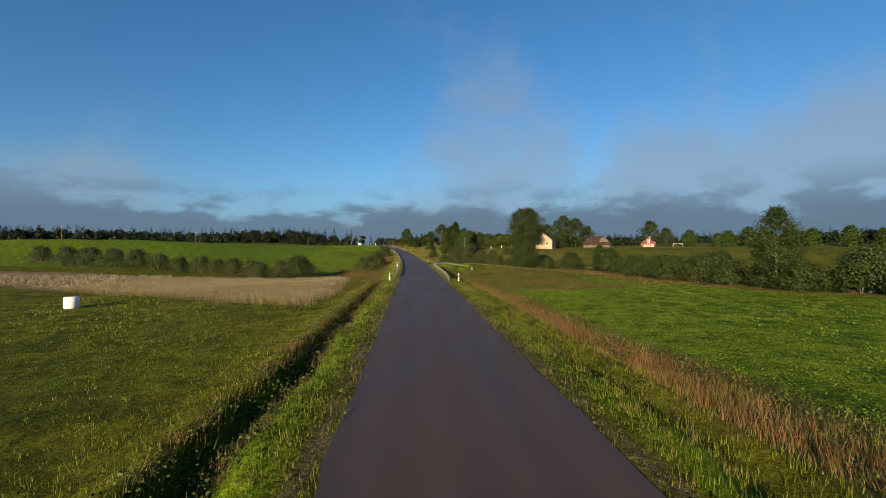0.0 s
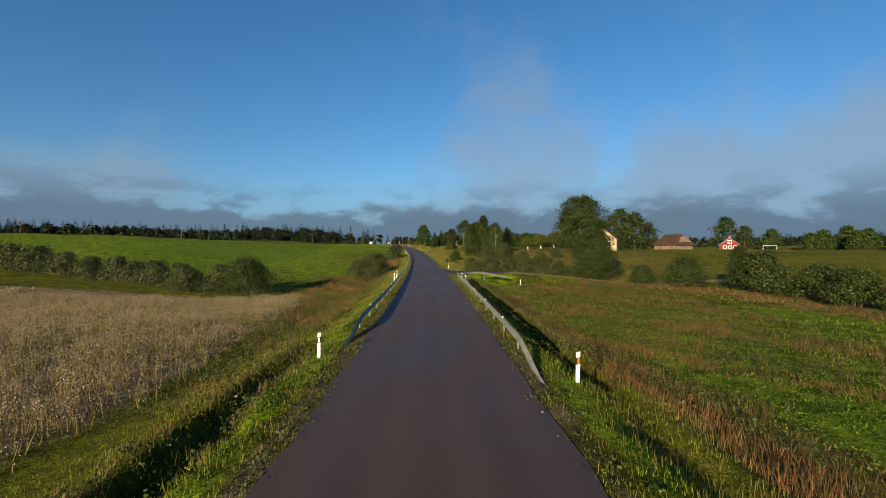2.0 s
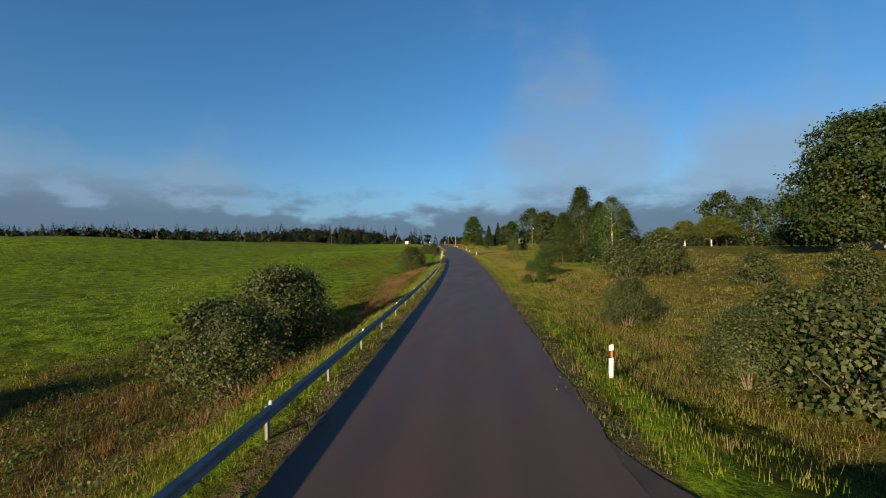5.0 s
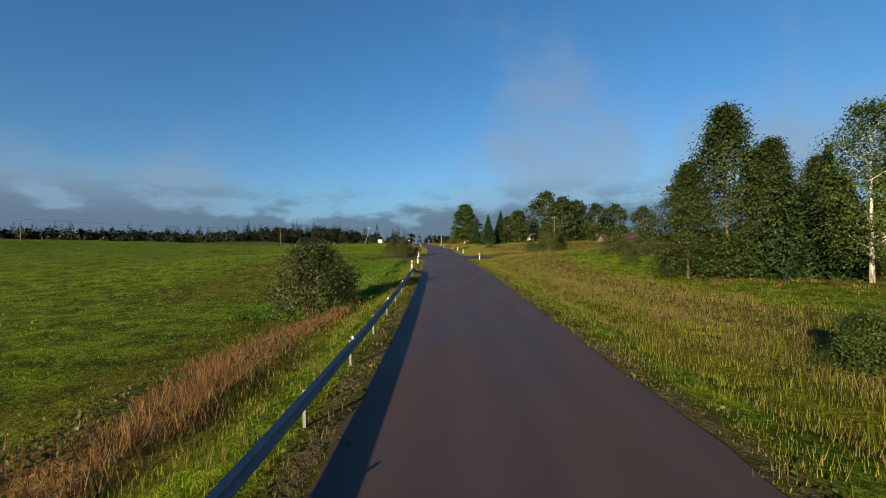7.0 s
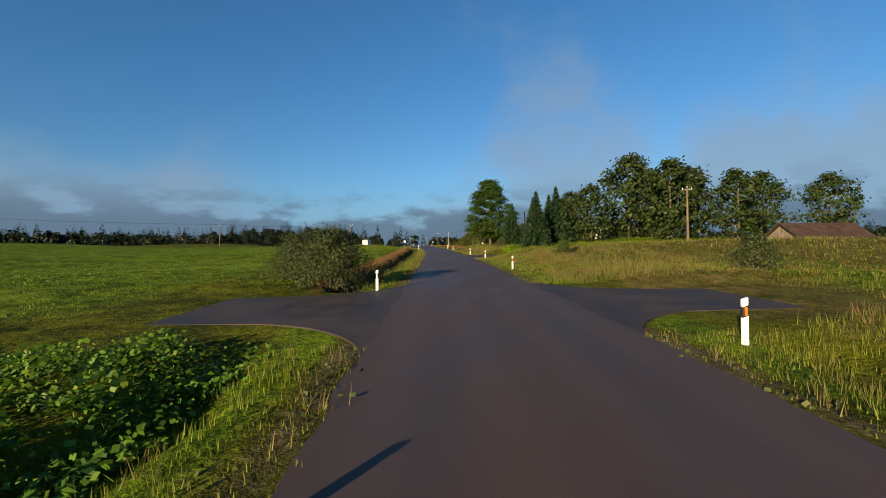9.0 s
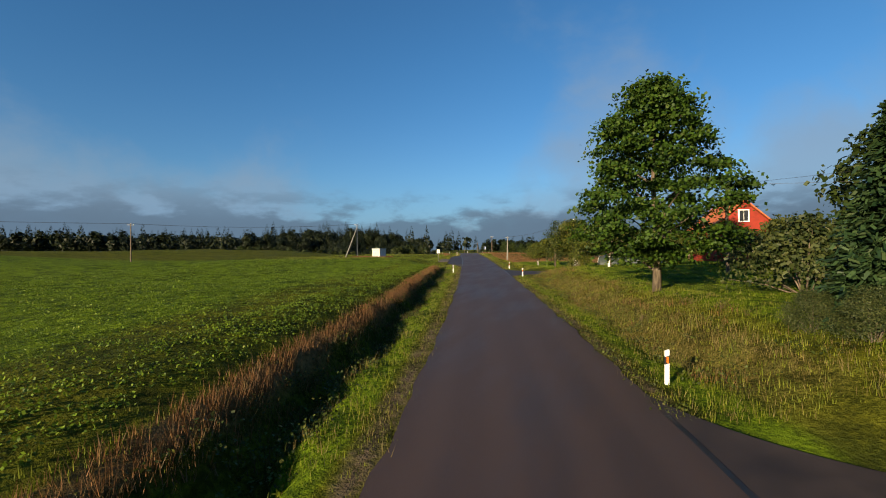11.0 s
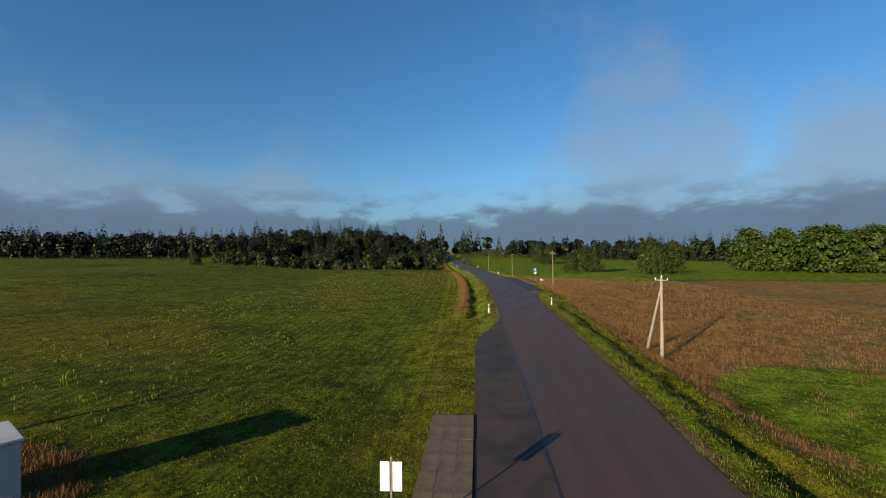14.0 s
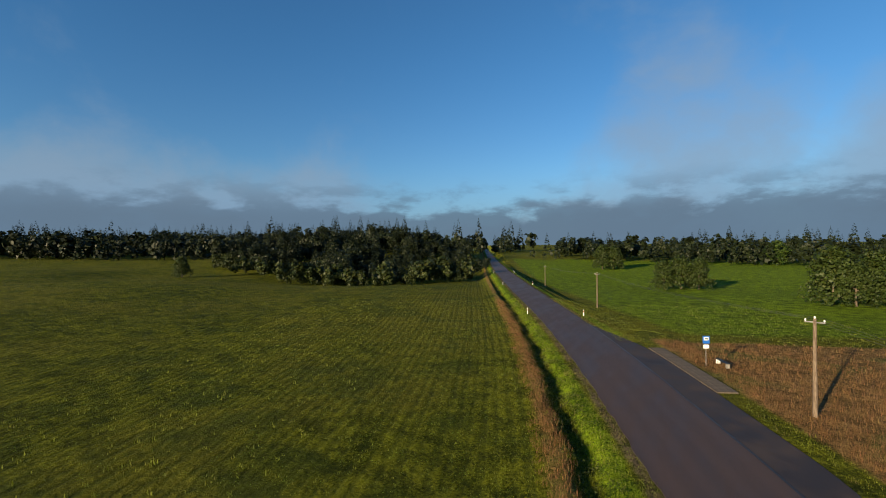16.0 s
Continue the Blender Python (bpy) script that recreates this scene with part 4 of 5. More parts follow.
willow = plant("willow_bush", bush_geo(R, 4.2, 2.7, 300, 56, 0.046, 0.30), L_WILLOW, BARK, -20.8, 155.8, "large grey-green willow bush on the verge", "bush", 0.0, 1.06)
far_willow = plant("willow_bush", bush_geo(np.random.default_rng(5), 3.8, 2.9, 150, 26, 0.085, 0.34), L_WILLOW, BARK, -16.0, 110.0, "grey-green willow bush in the valley", "bush", 2.2, 1.25)
valley_bush = plant("round_bush", bush_geo(np.random.default_rng(15), 6.0, 4.7, 330, 44, 0.078, 0.46), L_OAK, BARK, -28.0, 76.5, "large dark round bush standing in the valley", "bush")
for x, y, s, a in ((-33.5, 78, 1.2, 1.6), (-38.5, 76, 1.05, 1.6), (-43, 80, 1.1, 2.6), (-49, 81, 1.15, 3.6), (-55, 83, 1.05, 4.6), (-62, 86, 1.25, 5.6), (-70, 88, 1.2, 5.0), (-78, 90, 1.3, 0.2), (-87, 92, 1.5, 1.2), (-97, 95, 1.6, 2.2), (-108, 98, 1.7, 0.4), (-120, 102, 1.6, 2.0), (-134, 106, 1.6, 2.8),
                   (-12.4, 103, 1.4, 3.2), (-10.6, 97, 1.0, 5.2), (-14.5, 100, 1.1, 4.2), (-19.5, 112, 1.0, 1.2), (-30.4, 207.4, 0.78, 1.2), (-33, 208.5, 0.6, 2.0),
                   (17.5, 95, 0.98, 0.5), (20.5, 93.5, 0.95, 1.5), (23.5, 94.5, 1.0, 2.5), (13.5, 97, 0.95, 3.5), (26.5, 93, 0.92, 4.5), (11.2, 99, 0.75, 5.5), (8.8, 112, 0.75, 0.8), (29.5, 94.5, 0.7, 1.8), (15, 104, 0.9, 2.2), (20, 101, 0.85, 1.0),
                   (12, 131, 0.8, 0.2), (17, 134, 0.9, 1.2), (12.8, 140.2, 1.05, 0.3), (17.5, 141.5, 1.2, 1.3), (-3.5, 203, 0.55, 0.8), (2.5, 190, 0.7, 2.1), (5.5, 188.5, 0.6, 3.0),
                   (-8.0, 214, 0.5, 1.9), (-22.4, 271.6, 1.0, 0.2), (-25.6, 258.6, 0.34, 1.0), (-26.3, 260.4, 0.3, 2.0), (-20, 290, 0.8, 0.9), (-17, 286, 0.9, 1.9), (26, 118, 0.8, 1.0), (31, 128, 0.7, 2.0), (22, 125, 0.75, 2.2), (18, 150, 0.7, 0.6)):
    if s:
        near = abs(lateral(np.array([x]), np.array([y]))[0][0]) < 12.5
        replant(willow if near else far_willow, x, y, a, s)

hedge = plant("hedge_bush", bush_geo(np.random.default_rng(25), 4.3, 3.3, 210, 34, 0.095, 0.40), L_OAK, BARK, 45.0, 80.0, "dark green bush in a dense hedge between fields", "bush", group="hedge between the fields")
for x, y, s, a in ((39.5, 83, 0.7, 1.0), (52.5, 73, 1.25, 0.8), (57, 68, 1.0, 3.3), (56, 61, 0.95, 2.1), (58, 54, 1.05, 1.2), (57, 47, 1.0, 4.0), (60, 42, 1.05, 5.0), (61, 36, 0.9, 2.8), (65, 31, 1.0, 0.2),
                   (64, 23, 0.85, 3.9), (68, 19, 1.1, 1.5), (70, 12, 1.05, 2.5), (75, 8, 1.15, 3.5), (79, 1, 1.1, 4.5), (85, -4, 1.15, 5.5), (92, -11, 1.1, 0.6), (100, -16, 1.2, 1.9), (66, 48, 1.2, 0.9), (72, 40, 1.2, 2.9), (78, 30, 1.3, 1.1), (84, 20, 1.3, 0.1), (92, 10, 1.3, 4.1), (101, 2, 1.3, 3.1)):
    replant(hedge, x, y, a, s)
hedge_tree = plant("alder_tree", broad_tree(np.random.default_rng(26), 11.6, 3.1, 0.3, 0.16, 420, 36, 0.085, 0.40, "tall", 12), L_OAK, BARK, 63.2, 27.4, "tall dark tree standing in the hedge")
replant(hedge_tree, 51.5, 76.5, 2.0, 0.55)
side_bush = plant("round_bush", bush_geo(np.random.default_rng(27), 2.9, 1.55, 240, 50, 0.044, 0.24), L_GROVE, BARK, 2.9, 137.4, "rounded green bush in the dry grass", "bush")
replant(side_bush, 2.3, 142.4, 1.4, 0.68)
replant(side_bush, 0.8, 144.0, 2.4, 0.5)
replant(side_bush, 2.6, 129.4, 2.9, 0.42)
replant(side_bush, 1.2, 128.2, 0.9, 0.36)
apple = plant("apple_tree", clump_tree(np.random.default_rng(28), 5.4, 3.3, 1.35, 0.15, 130, 120, 0.055, 0.34, 26), L_APPLE, BARK, -31.6, 294.3, "apple tree with limewashed trunk on the lawn")
lime = tube([(0, 0, -0.05), (0, 0, 0.5), (0, 0, 1.15)], [0.175, 0.142, 0.13], 10)
part("limewash", lime, LIME, apple, "white limewash round the trunk", True)
for x, y, s, a in ((-36.3, 317.0, 1.66, 1.2), (-42.2, 332.0, 1.18, 2.1), (-44.8, 338, 1.05, 3.0), (-37.3, 334.8, 1.0, 0.2), (-35.2, 327.2, 1.2, 4.4), (-26.5, 305, 1.05, 4.2), (-29.5, 321, 1.2, 5.1), (27.5, 184, 1.05, 1.9), (33, 188, 1.3, 0.9), (38, 187, 1.45, 2.9), (43, 193, 1.4, 4.1), (-24.0, 315, 1.0, 0.6), (-19.5, 308, 0.95, 3.3), (-14, 300, 1.05, 3.3), (-20, 325, 1.1, 0.9)):
    replant(apple, x, y, a, s * 0.86)
pear = plant("pear_tree", broad_tree(R, 7.2, 1.5, 1.0, 0.12, 90, 34, 0.07, 0.30, "tall", 8), L_OAK, BARK, -39.4, 317.5, "narrow dark pear tree in the orchard")
snowball = plant("round_shrub", bush_geo(R, 1.9, 1.35, 90, 34, 0.06, 0.22), L_APPLE, BARK, -34.9, 296.6, "clipped bright green shrub on the lawn", "bush")

# ---- far woods ----


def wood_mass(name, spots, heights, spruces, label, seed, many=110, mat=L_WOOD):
    """Trees too many to count, each a stem, and tiers or clumps of foliage."""
    rng = np.random.default_rng(seed)
    Vs, Fs, o = [], [], 0
    z0 = land(spots[:, 0], spots[:, 1])
    for (x, y), z, h, sp in zip(spots, z0, heights, spruces):
        if sp:
            n = 700 if many > 400 else 150
            f = rng.random(n) ** 0.8
            r = (0.21 * h) * (1 - f) ** 0.85 + 0.15
            t = rng.random(n) * 6.283
            c = np.stack([r * np.cos(t) * 0.8, r * np.sin(t) * 0.8, 0.06 * h + f * 0.92 * h], 1)
            s = (0.05 * h * (1.15 - f))[:, None] * math.sqrt(90 / n)
        else:
            n = many
            w = 0.30 * h * (0.75 + 0.4 * rng.random())
            m = 10
            lump = unit(rng.normal(0, 1, (m, 3))) * (0.35 + 0.5 * rng.random((m, 1))) * np.array([w, w, h * 0.40]) + np.array([0, 0, h * 0.54])
            size = (0.10 + 0.07 * rng.random(m)) * h
            pick = rng.integers(0, m, n)
            c = lump[pick] + unit(rng.normal(0, 1, (n, 3))) * (size[pick] * (0.7 + 0.35 * rng.random(n)))[:, None]
            s = np.full((n, 1), 0.062 * h * math.sqrt(110 / many))
        nrm = unit(rng.normal(0, 0.5, (n, 3)) + np.array([0, 0, 0.3]) + 0.9 * unit(c - np.array([0, 0, h * 0.5])))
        a = unit(np.cross(nrm, rng.normal(0, 1, (n, 3))))
        b = np.cross(nrm, a)
        k = (0.6 + 0.8 * rng.random((n, 1)))
        V, F = quads(c + np.array([x, y, z]), a * s * k, b * s * k)
        Vs.append(V), Fs.append(F + o)
        o += len(V)
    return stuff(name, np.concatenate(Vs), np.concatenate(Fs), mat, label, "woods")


def woods_in(poly, count, seed, back=0.0):
    rng = np.random.default_rng(seed)
    P = np.array(poly, float)
    lo, hi = P.min(0), P.max(0)
    out = []
    while len(out) < count:
        q = lo + rng.random(2) * (hi - lo)
        inside = False
        for i in range(len(P)):
            a, b = P[i], P[i - 1]
            if (a[1] > q[1]) != (b[1] > q[1]) and q[0] < (b[0] - a[0]) * (q[1] - a[1]) / (b[1] - a[1]) + a[0]:
                inside = not inside
        if inside:
            out.append(q)
    return np.array(out)


def build_woods():
    sets = [([(-330, 560), (-262, 545), (-216, 536), (-170, 545), (-158, 556), (-172, 625), (-230, 700), (-340, 690)], 330, 22, 0.45, "dark mixed wood behind the field"),
            ([(-340, 600), (-480, 545), (-760, 470), (-900, 620), (-600, 760), (-330, 690)], 560, 26, 0.55, "dark mixed wood along the horizon"),
            ([(-185, 720), (-60, 690), (80, 660), (260, 600), (330, 700), (150, 800), (-150, 830)], 520, 18, 0.45, "dark mixed wood beyond the meadows"),
            ([(260, 600), (330, 420), (420, 260), (560, 240), (520, 500), (400, 690)], 420, 17, 0.5, "dark mixed wood on the far slope"),
            ([(-230, 760), (-200, 900), (-900, 1000), (-1200, 640), (-760, 640)], 480, 31, 0.6, "distant forest on the skyline"),
            ([(-190, 900), (-170, 840), (420, 800), (800, 400), (1000, 700), (300, 1100)], 420, 22, 0.6, "distant forest on the skyline")]
    for k, (poly, count, h, share, label) in enumerate(sets):
        rng = np.random.default_rng(50 + k)
        spots = woods_in(poly, count, 90 + k)
        sp = rng.random(count) < share
        slim = 0.40 + 0.60 * smooth(-162, -250, spots[:, 0]) if k == 0 else 1.0
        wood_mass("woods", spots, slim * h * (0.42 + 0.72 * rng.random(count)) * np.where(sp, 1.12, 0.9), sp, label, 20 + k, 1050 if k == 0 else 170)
    rng = np.random.default_rng(77)
    spots = woods_in([(-335, 548), (-262, 532), (-216, 520), (-168, 522), (-152, 540), (-156, 556), (-216, 545), (-262, 553), (-335, 566)], 130, 97)
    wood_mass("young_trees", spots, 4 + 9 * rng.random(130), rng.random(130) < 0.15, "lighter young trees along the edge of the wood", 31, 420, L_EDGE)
    spots = woods_in([(205, 130), (250, 165), (330, 150), (380, 60), (300, 50), (240, 90)], 110, 98)
    wood_mass("woods", spots, 12 + 10 * rng.random(110), rng.random(110) < 0.4, "dark mixed wood on the slope beside the farm", 33, 180)


build_woods()

sapling = plant("young_tree", broad_tree(R, 4.2, 2.1, 0.12, 0.06, 200, 34, 0.055, 0.27, "cone", 16), L_BIRCH, BARK, -5.4, 198.5, "young leafy tree standing in the dry grass")
for x, y, s, a in ((-17.5, 231, 0.42, 1.0), (3.0, 184.5, 0.6, 2.0)):
    replant(sapling, x, y, a, s)

# ---- grass, crops and seed heads ----
G = np.random.default_rng(11)


def scatter(y0, y1, u0, u1, per_m2):
    n = int((y1 - y0) * (u1 - u0) * per_m2)
    y, u = y0 + G.random(n) * (y1 - y0), u0 + G.random(n) * (u1 - u0)
    s = slope(y)
    k = 1 / np.sqrt(1 + s * s)
    return road_x(y) + u * k, y - u * s * k


def clear_of_paving(x, y):
    u, yy = lateral(x, y)
    ok = np.abs(u) > 3.12
    for y0, y1, side, reach in OUTS:
        wide = 2.2 if reach > 10 else -6
        ok &= ~((yy > y0 - wide) & (yy < y1 + wide) & (u * side > 0) & (u * side < min(reach, 16 if reach > 10 else 6.2)))
    ok &= ~((yy > 328) & (yy < 347) & (u < 0) & (u > -8.2)) & ~((yy > 412) & (yy < 428) & (u > 0) & (u < 8.2))
    for px, py, qx, qy in ((18, 81, 72, 92), (beside(302, 9)[0], beside(302, 9)[1], beside(306, 40)[0], beside(306, 40)[1])):
        d = np.array([qx - px, qy - py])
        L = np.hypot(*d)
        t = ((x - px) * d[0] + (y - py) * d[1]) / L
        o = np.abs((x - px) * d[1] - (y - py) * d[0]) / L
        ok &= ~((t > -2) & (t < L) & (o < 2.3))
    return ok


def blades(x, y, h, w, per, lean=0.35, spread=0.10):
    """Tufts of grass: per blades a tuft, each a bent sliver of two triangles."""
    n = len(x) * per
    z = np.repeat(land(x, y), per)
    bx, by = np.repeat(x, per) + G.normal(0, spread, n), np.repeat(y, per) + G.normal(0, spread, n)
    h, w = np.repeat(h, per) * (0.6 + 0.7 * G.random(n)), np.repeat(w, per) if isinstance(w, np.ndarray) else w
    t, q = G.random(n) * 6.283, G.random(n) * 6.283
    lx, ly = np.cos(t) * lean * h * G.random(n), np.sin(t) * lean * h * G.random(n)
    cx, cy = np.cos(q) * w, np.sin(q) * w
    V = np.stack([np.stack([bx - cx, by - cy, z - 0.03], 1), np.stack([bx + cx, by + cy, z - 0.03], 1), np.stack([bx + lx, by + ly, z + h * (1 - 0.25 * lean)], 1)], 1).reshape(-1, 3)
    return V, np.arange(len(V)).reshape(-1, 3)


def leaves_on(x, y, h, size, per, spread=0.12):
    """Low leafy plants: loose leaves at several heights."""
    n = len(x) * per
    z = np.repeat(land(x, y), per) + np.repeat(h, per) * (0.25 + 0.8 * G.random(n))
    c = np.stack([np.repeat(x, per) + G.normal(0, spread, n), np.repeat(y, per) + G.normal(0, spread, n), z], 1)
    d = unit(G.normal(0, 0.7, (n, 3)) + np.array([0, 0, 1.0]))
    a = unit(np.cross(d, G.normal(0, 1, (n, 3))))
    b = np.cross(d, a)
    s = size * (0.6 + 0.8 * G.random((n, 1)))
    return quads(c, a * s, b * s * 0.7)


def patchy(x, y, f=0.35):
    return 0.5 + 0.25 * np.sin(x * f + 1.1) * np.sin(y * f * 0.8) + 0.25 * np.sin(x * f * 2.3 + y * f * 1.7)


def build_grass():
    green, dry, rust, crop, straw, beet = [], [], [], [], [], []
    for u0, u1, dens in ((3.1, 6.0, 16), (6.0, 11.0, 11), (11.0, 22.0, 3.4), (22.0, 45.0, 1.0)):
        for side in (-1, 1):
            a, b = (u0, u1) if side > 0 else (-u1, -u0)
            x, y = scatter(-46, 470, a, b, dens)
            ok = clear_of_paving(x, y)
            x, y = x[ok], y[ok]
            u, yy = lateral(x, y)
            m = zone_masks(x, y, u, yy)
            roll = G.random(len(x))
            far = 1.0 + 0.8 * (u0 > 20)
            is_straw = m["straw"] > 0.5
            is_brown = ~is_straw & (m["brown"] > 0.35 + 0.4 * roll)
            is_dry = ~is_straw & ~is_brown & ((m["dry"] * (0.55 + 0.9 * patchy(x, y)) > 0.30 + 0.55 * roll) | ((np.abs(u) < 6.5) & (roll < 0.22 * patchy(x, y, 0.9))))
            ditch = (u < -4.9) & (u > -6.8) & ((yy < 22) | ((yy > 206) & (yy < 312)))
            rest = ~(is_straw | is_brown | is_dry)
            leafy_field = rest & (((u < -6) & (yy > 160) & (yy < 200)) | ((u < -8.5) & (yy > 208) & (yy < 322)) | ((u > 11) & (yy < 24)) | ((u > 10) & (u < 26) & (yy > 26) & (yy < 52) & (patchy(x, y, 0.12) > 0.55)))
            grass = rest & ~leafy_field
            gap = (u < -8.5) & (yy > 330) & (np.sin(u * 4.6 + 0.6 * np.sin(yy * 0.11)) < 0.1) & (roll < 0.7)
            k = grass & ~(ditch & (roll < 0.6)) & ~gap
            short = np.where(np.abs(u) < 8.5, 0.135, 0.11) * (1 - 0.45 * (np.abs(u) < 3.9)) * far * (0.6 + 0.8 * roll)
            green.append((x[k], y[k], short[k] * (0.6 + 0.8 * patchy(x[k], y[k])), 5 if u0 < 11 else 4, 0.011 if u0 < 10 else 0.018 * far))
            dry.append((x[is_dry], y[is_dry], (0.20 + 0.34 * patchy(x, y) * (0.5 + roll))[is_dry], 6, 0.008 if u0 < 10 else 0.012 * far))
            rust.append((x[is_brown], y[is_brown], (0.26 + 0.36 * patchy(x, y, 0.6) * (0.5 + roll))[is_brown], 6, 0.007 if u0 < 10 else 0.013 * far))
            hc = np.where((yy > 160) & (yy < 200), 0.15 + 0.45 * patchy(x, y, 0.8), 0.12)
            sc = (0.028 if side < 0 and u0 < 12 else 0.023) * far
            crop.append((x[leafy_field], y[leafy_field], hc[leafy_field], 10 if side < 0 else 11, sc))
    # rough growth round the cabinet and its pole
    r, t = 3.9 * np.sqrt(G.random(1500)), G.random(1500) * 6.283
    x, y = -80.2 + 1.25 * r * np.cos(t), 331.3 + r * np.sin(t) * 0.8
    k = ~((np.abs(x + 78.6) < 1.3) & (np.abs(y - 331.2) < 1.2))
    rust.append((x[k], y[k], 0.16 + 0.30 * G.random(k.sum()), 8, 0.016))
    # clover and low leaves in the mown field and on the lawns
    for y0, y1, a, b, dens in ((318, 380, -26, -8.6, 4.5), (318, 440, -48, -26, 0.8), (380, 440, -26, -8.6, 1.2), (-44, 22, 11.5, 22, 5.0), (92, 158, -19, -11, 2.5), (310, 345, 8, 24, 2.0)):
        x, y = scatter(y0, y1, a, b, dens)
        k = clear_of_paving(x, y) & (patchy(x, y, 0.31) + 0.5 * G.random(len(x)) > 0.55) & (np.hypot((x + 80.2) / 1.2, y - 331.3) > 3.0)
        crop.append((x[k], y[k], 0.06 + 0.08 * G.random(k.sum()), 10, 0.019))
    # tall broad-leaved crop near the rail's end
    x, y = scatter(158, 198, -15, -5.4, 15)
    k = clear_of_paving(x, y) & (patchy(x, y, 0.9) + 0.5 * G.random(len(x)) > 0.42)
    beet.append((x[k], y[k], 0.16 + 0.36 * patchy(x[k], y[k], 0.9), 11, 0.046))
    weeds, herbs, rusty = [], [], []
    # ragged growth on the ditch sides and brown tussocks hanging over them
    for y0, y1, a, b, dens, pile, tall in ((26, 68, -34, -10, 2.4, herbs, 0.55), (24, 108, -12, -6.5, 3.0, herbs, 0.40), (-46, 26, -7.6, -4.8, 9.0, herbs, 0.26), (-46, 26, -7.4, -5.0, 7.0, weeds, 0.34), (206, 314, -7.0, -4.8, 9.0, herbs, 0.24), (206, 314, -7.2, -5.2, 7.0, weeds, 0.30),
                                           (22, 74, 4.6, 7.0, 3.0, herbs, 0.28), (256, 300, 4.8, 7.0, 3.5, herbs, 0.22), (308, 384, 4.6, 7.0, 4.0, herbs, 0.22), (376, 470, -7.2, -4.8, 4.0, herbs, 0.25), (-46, 200, -4.0, -3.1, 3.0, herbs, 0.07), (-46, 380, 3.1, 4.0, 2.0, herbs, 0.07)):
        x, y = scatter(y0, y1, a, b, dens)
        k = clear_of_paving(x, y)
        pile.append((x[k], y[k], tall * (0.4 + 1.0 * G.random(k.sum())), 12, 0.032))
    # pale grass of the slopes beside the road, straw-coloured with green between
    for y0, y1, a, b, dens, tall in ((92, 236, 5.2, 10, 11, 0.30), (92, 236, 10, 19, 5, 0.34), (238, 300, 4.6, 11, 9, 0.26), (-46, 74, 4.4, 8.5, 6, 0.24), (24, 74, 8.5, 20, 3, 0.34), (308, 384, 4.4, 7.5, 6, 0.18), (24, 108, -9, -4.6, 4, 0.26)):
        x, y = scatter(y0, y1, a, b, dens)
        u, yy = lateral(x, y)
        k = clear_of_paving(x, y) & (zone_masks(x, y, u, yy)["lush"] < 0.6 + 0.4 * G.random(len(x)))
        fresh = k & (patchy(x, y, 0.47) + 0.5 * G.random(len(x)) < 0.82)
        k &= ~fresh
        dry.append((x[k], y[k], tall * (0.5 + 0.9 * G.random(k.sum())), 8, 0.007))
        green.append((x[fresh], y[fresh], tall * (0.4 + 0.7 * G.random(fresh.sum())), 7, 0.009))
    for y0, y1, a, b, dens, tall in ((206, 314, -7.9, -6.6, 16, 0.36), (378, 470, -8.6, -6.6, 9, 0.36), (-46, 24, -7.9, -6.9, 4, 0.25), (-46, 22, 7.4, 10.4, 9, 0.46), (22, 60, 8, 11.5, 5, 0.4)):
        x, y = scatter(y0, y1, a, b, dens)
        k = clear_of_paving(x, y) & (patchy(x, y, 0.55) + 0.6 * G.random(len(x)) > 0.45)
        rust.append((x[k], y[k], tall * (0.5 + 0.8 * G.random(k.sum())), 7, 0.011))
    for y0, y1, a, b, dens in ((24, 112, -24, -7, 4.6), (20, 76, 6.6, 32, 4.2), (76, 92, 12, 30, 1.0), (92, 236, 6.5, 40, 0.5), (108, 172, -11.0, -6.5, 7.0), (256, 298, 5.0, 9.5, 1.6), (350, 392, 8, 40, 0.5), (-44, 20, 7.5, 12, 1.6)):
        x, y = scatter(y0, y1, a, b, dens)
        u, yy = lateral(x, y)
        ok = clear_of_paving(x, y) & (patchy(x, y, 0.23) + 0.5 * G.random(len(x)) > 0.55) & (zone_masks(x, y, u, yy)["straw"] < 0.3)
        kind = (-0.14 if a > 0 and y1 < 100 else 0.0) + 0.6 * patchy(x, y, 0.41) + 0.5 * G.random(len(x))
        tall = (0.22 + 0.5 * G.random(len(x)) * patchy(x, y, 0.7)) * (1.45 if y1 < 115 else 1.0)
        for pile, pick in ((herbs, kind < 0.42), (weeds, (kind >= 0.42) & (kind < 0.66)), (rusty, kind >= 0.66)):
            k = ok & pick
            pile.append((x[k], y[k], tall[k], 14, 0.038))
    x, y = scatter(0, 68, -60, -10, 8.0)
    u, yy = lateral(x, y)
    k = zone_masks(x, y, u, yy)["straw"] > 0.15 + 0.7 * G.random(len(x))
    straw.append((x[k], y[k]))
    x, y = scatter(5, 75, -150, -60, 0.9)
    u, yy = lateral(x, y)
    k = zone_masks(x, y, u, yy)["straw"] > 0.5
    straw.append((x[k], y[k]))

    def put(name, sets, mat, label, category, maker):
        Vs, Fs, o = [], [], 0
        for item in sets:
            if len(item[0]):
                V, F = maker(*item)
                Vs.append(V), Fs.append(F + o)
                o += len(V)
        stuff(name, np.concatenate(Vs), np.concatenate(Fs), mat, label, category)

    put("verge_grass", green, L_GREEN, "fresh green grass on verges and fields", "grass", lambda x, y, h, per, w: blades(x, y, h, w, per))
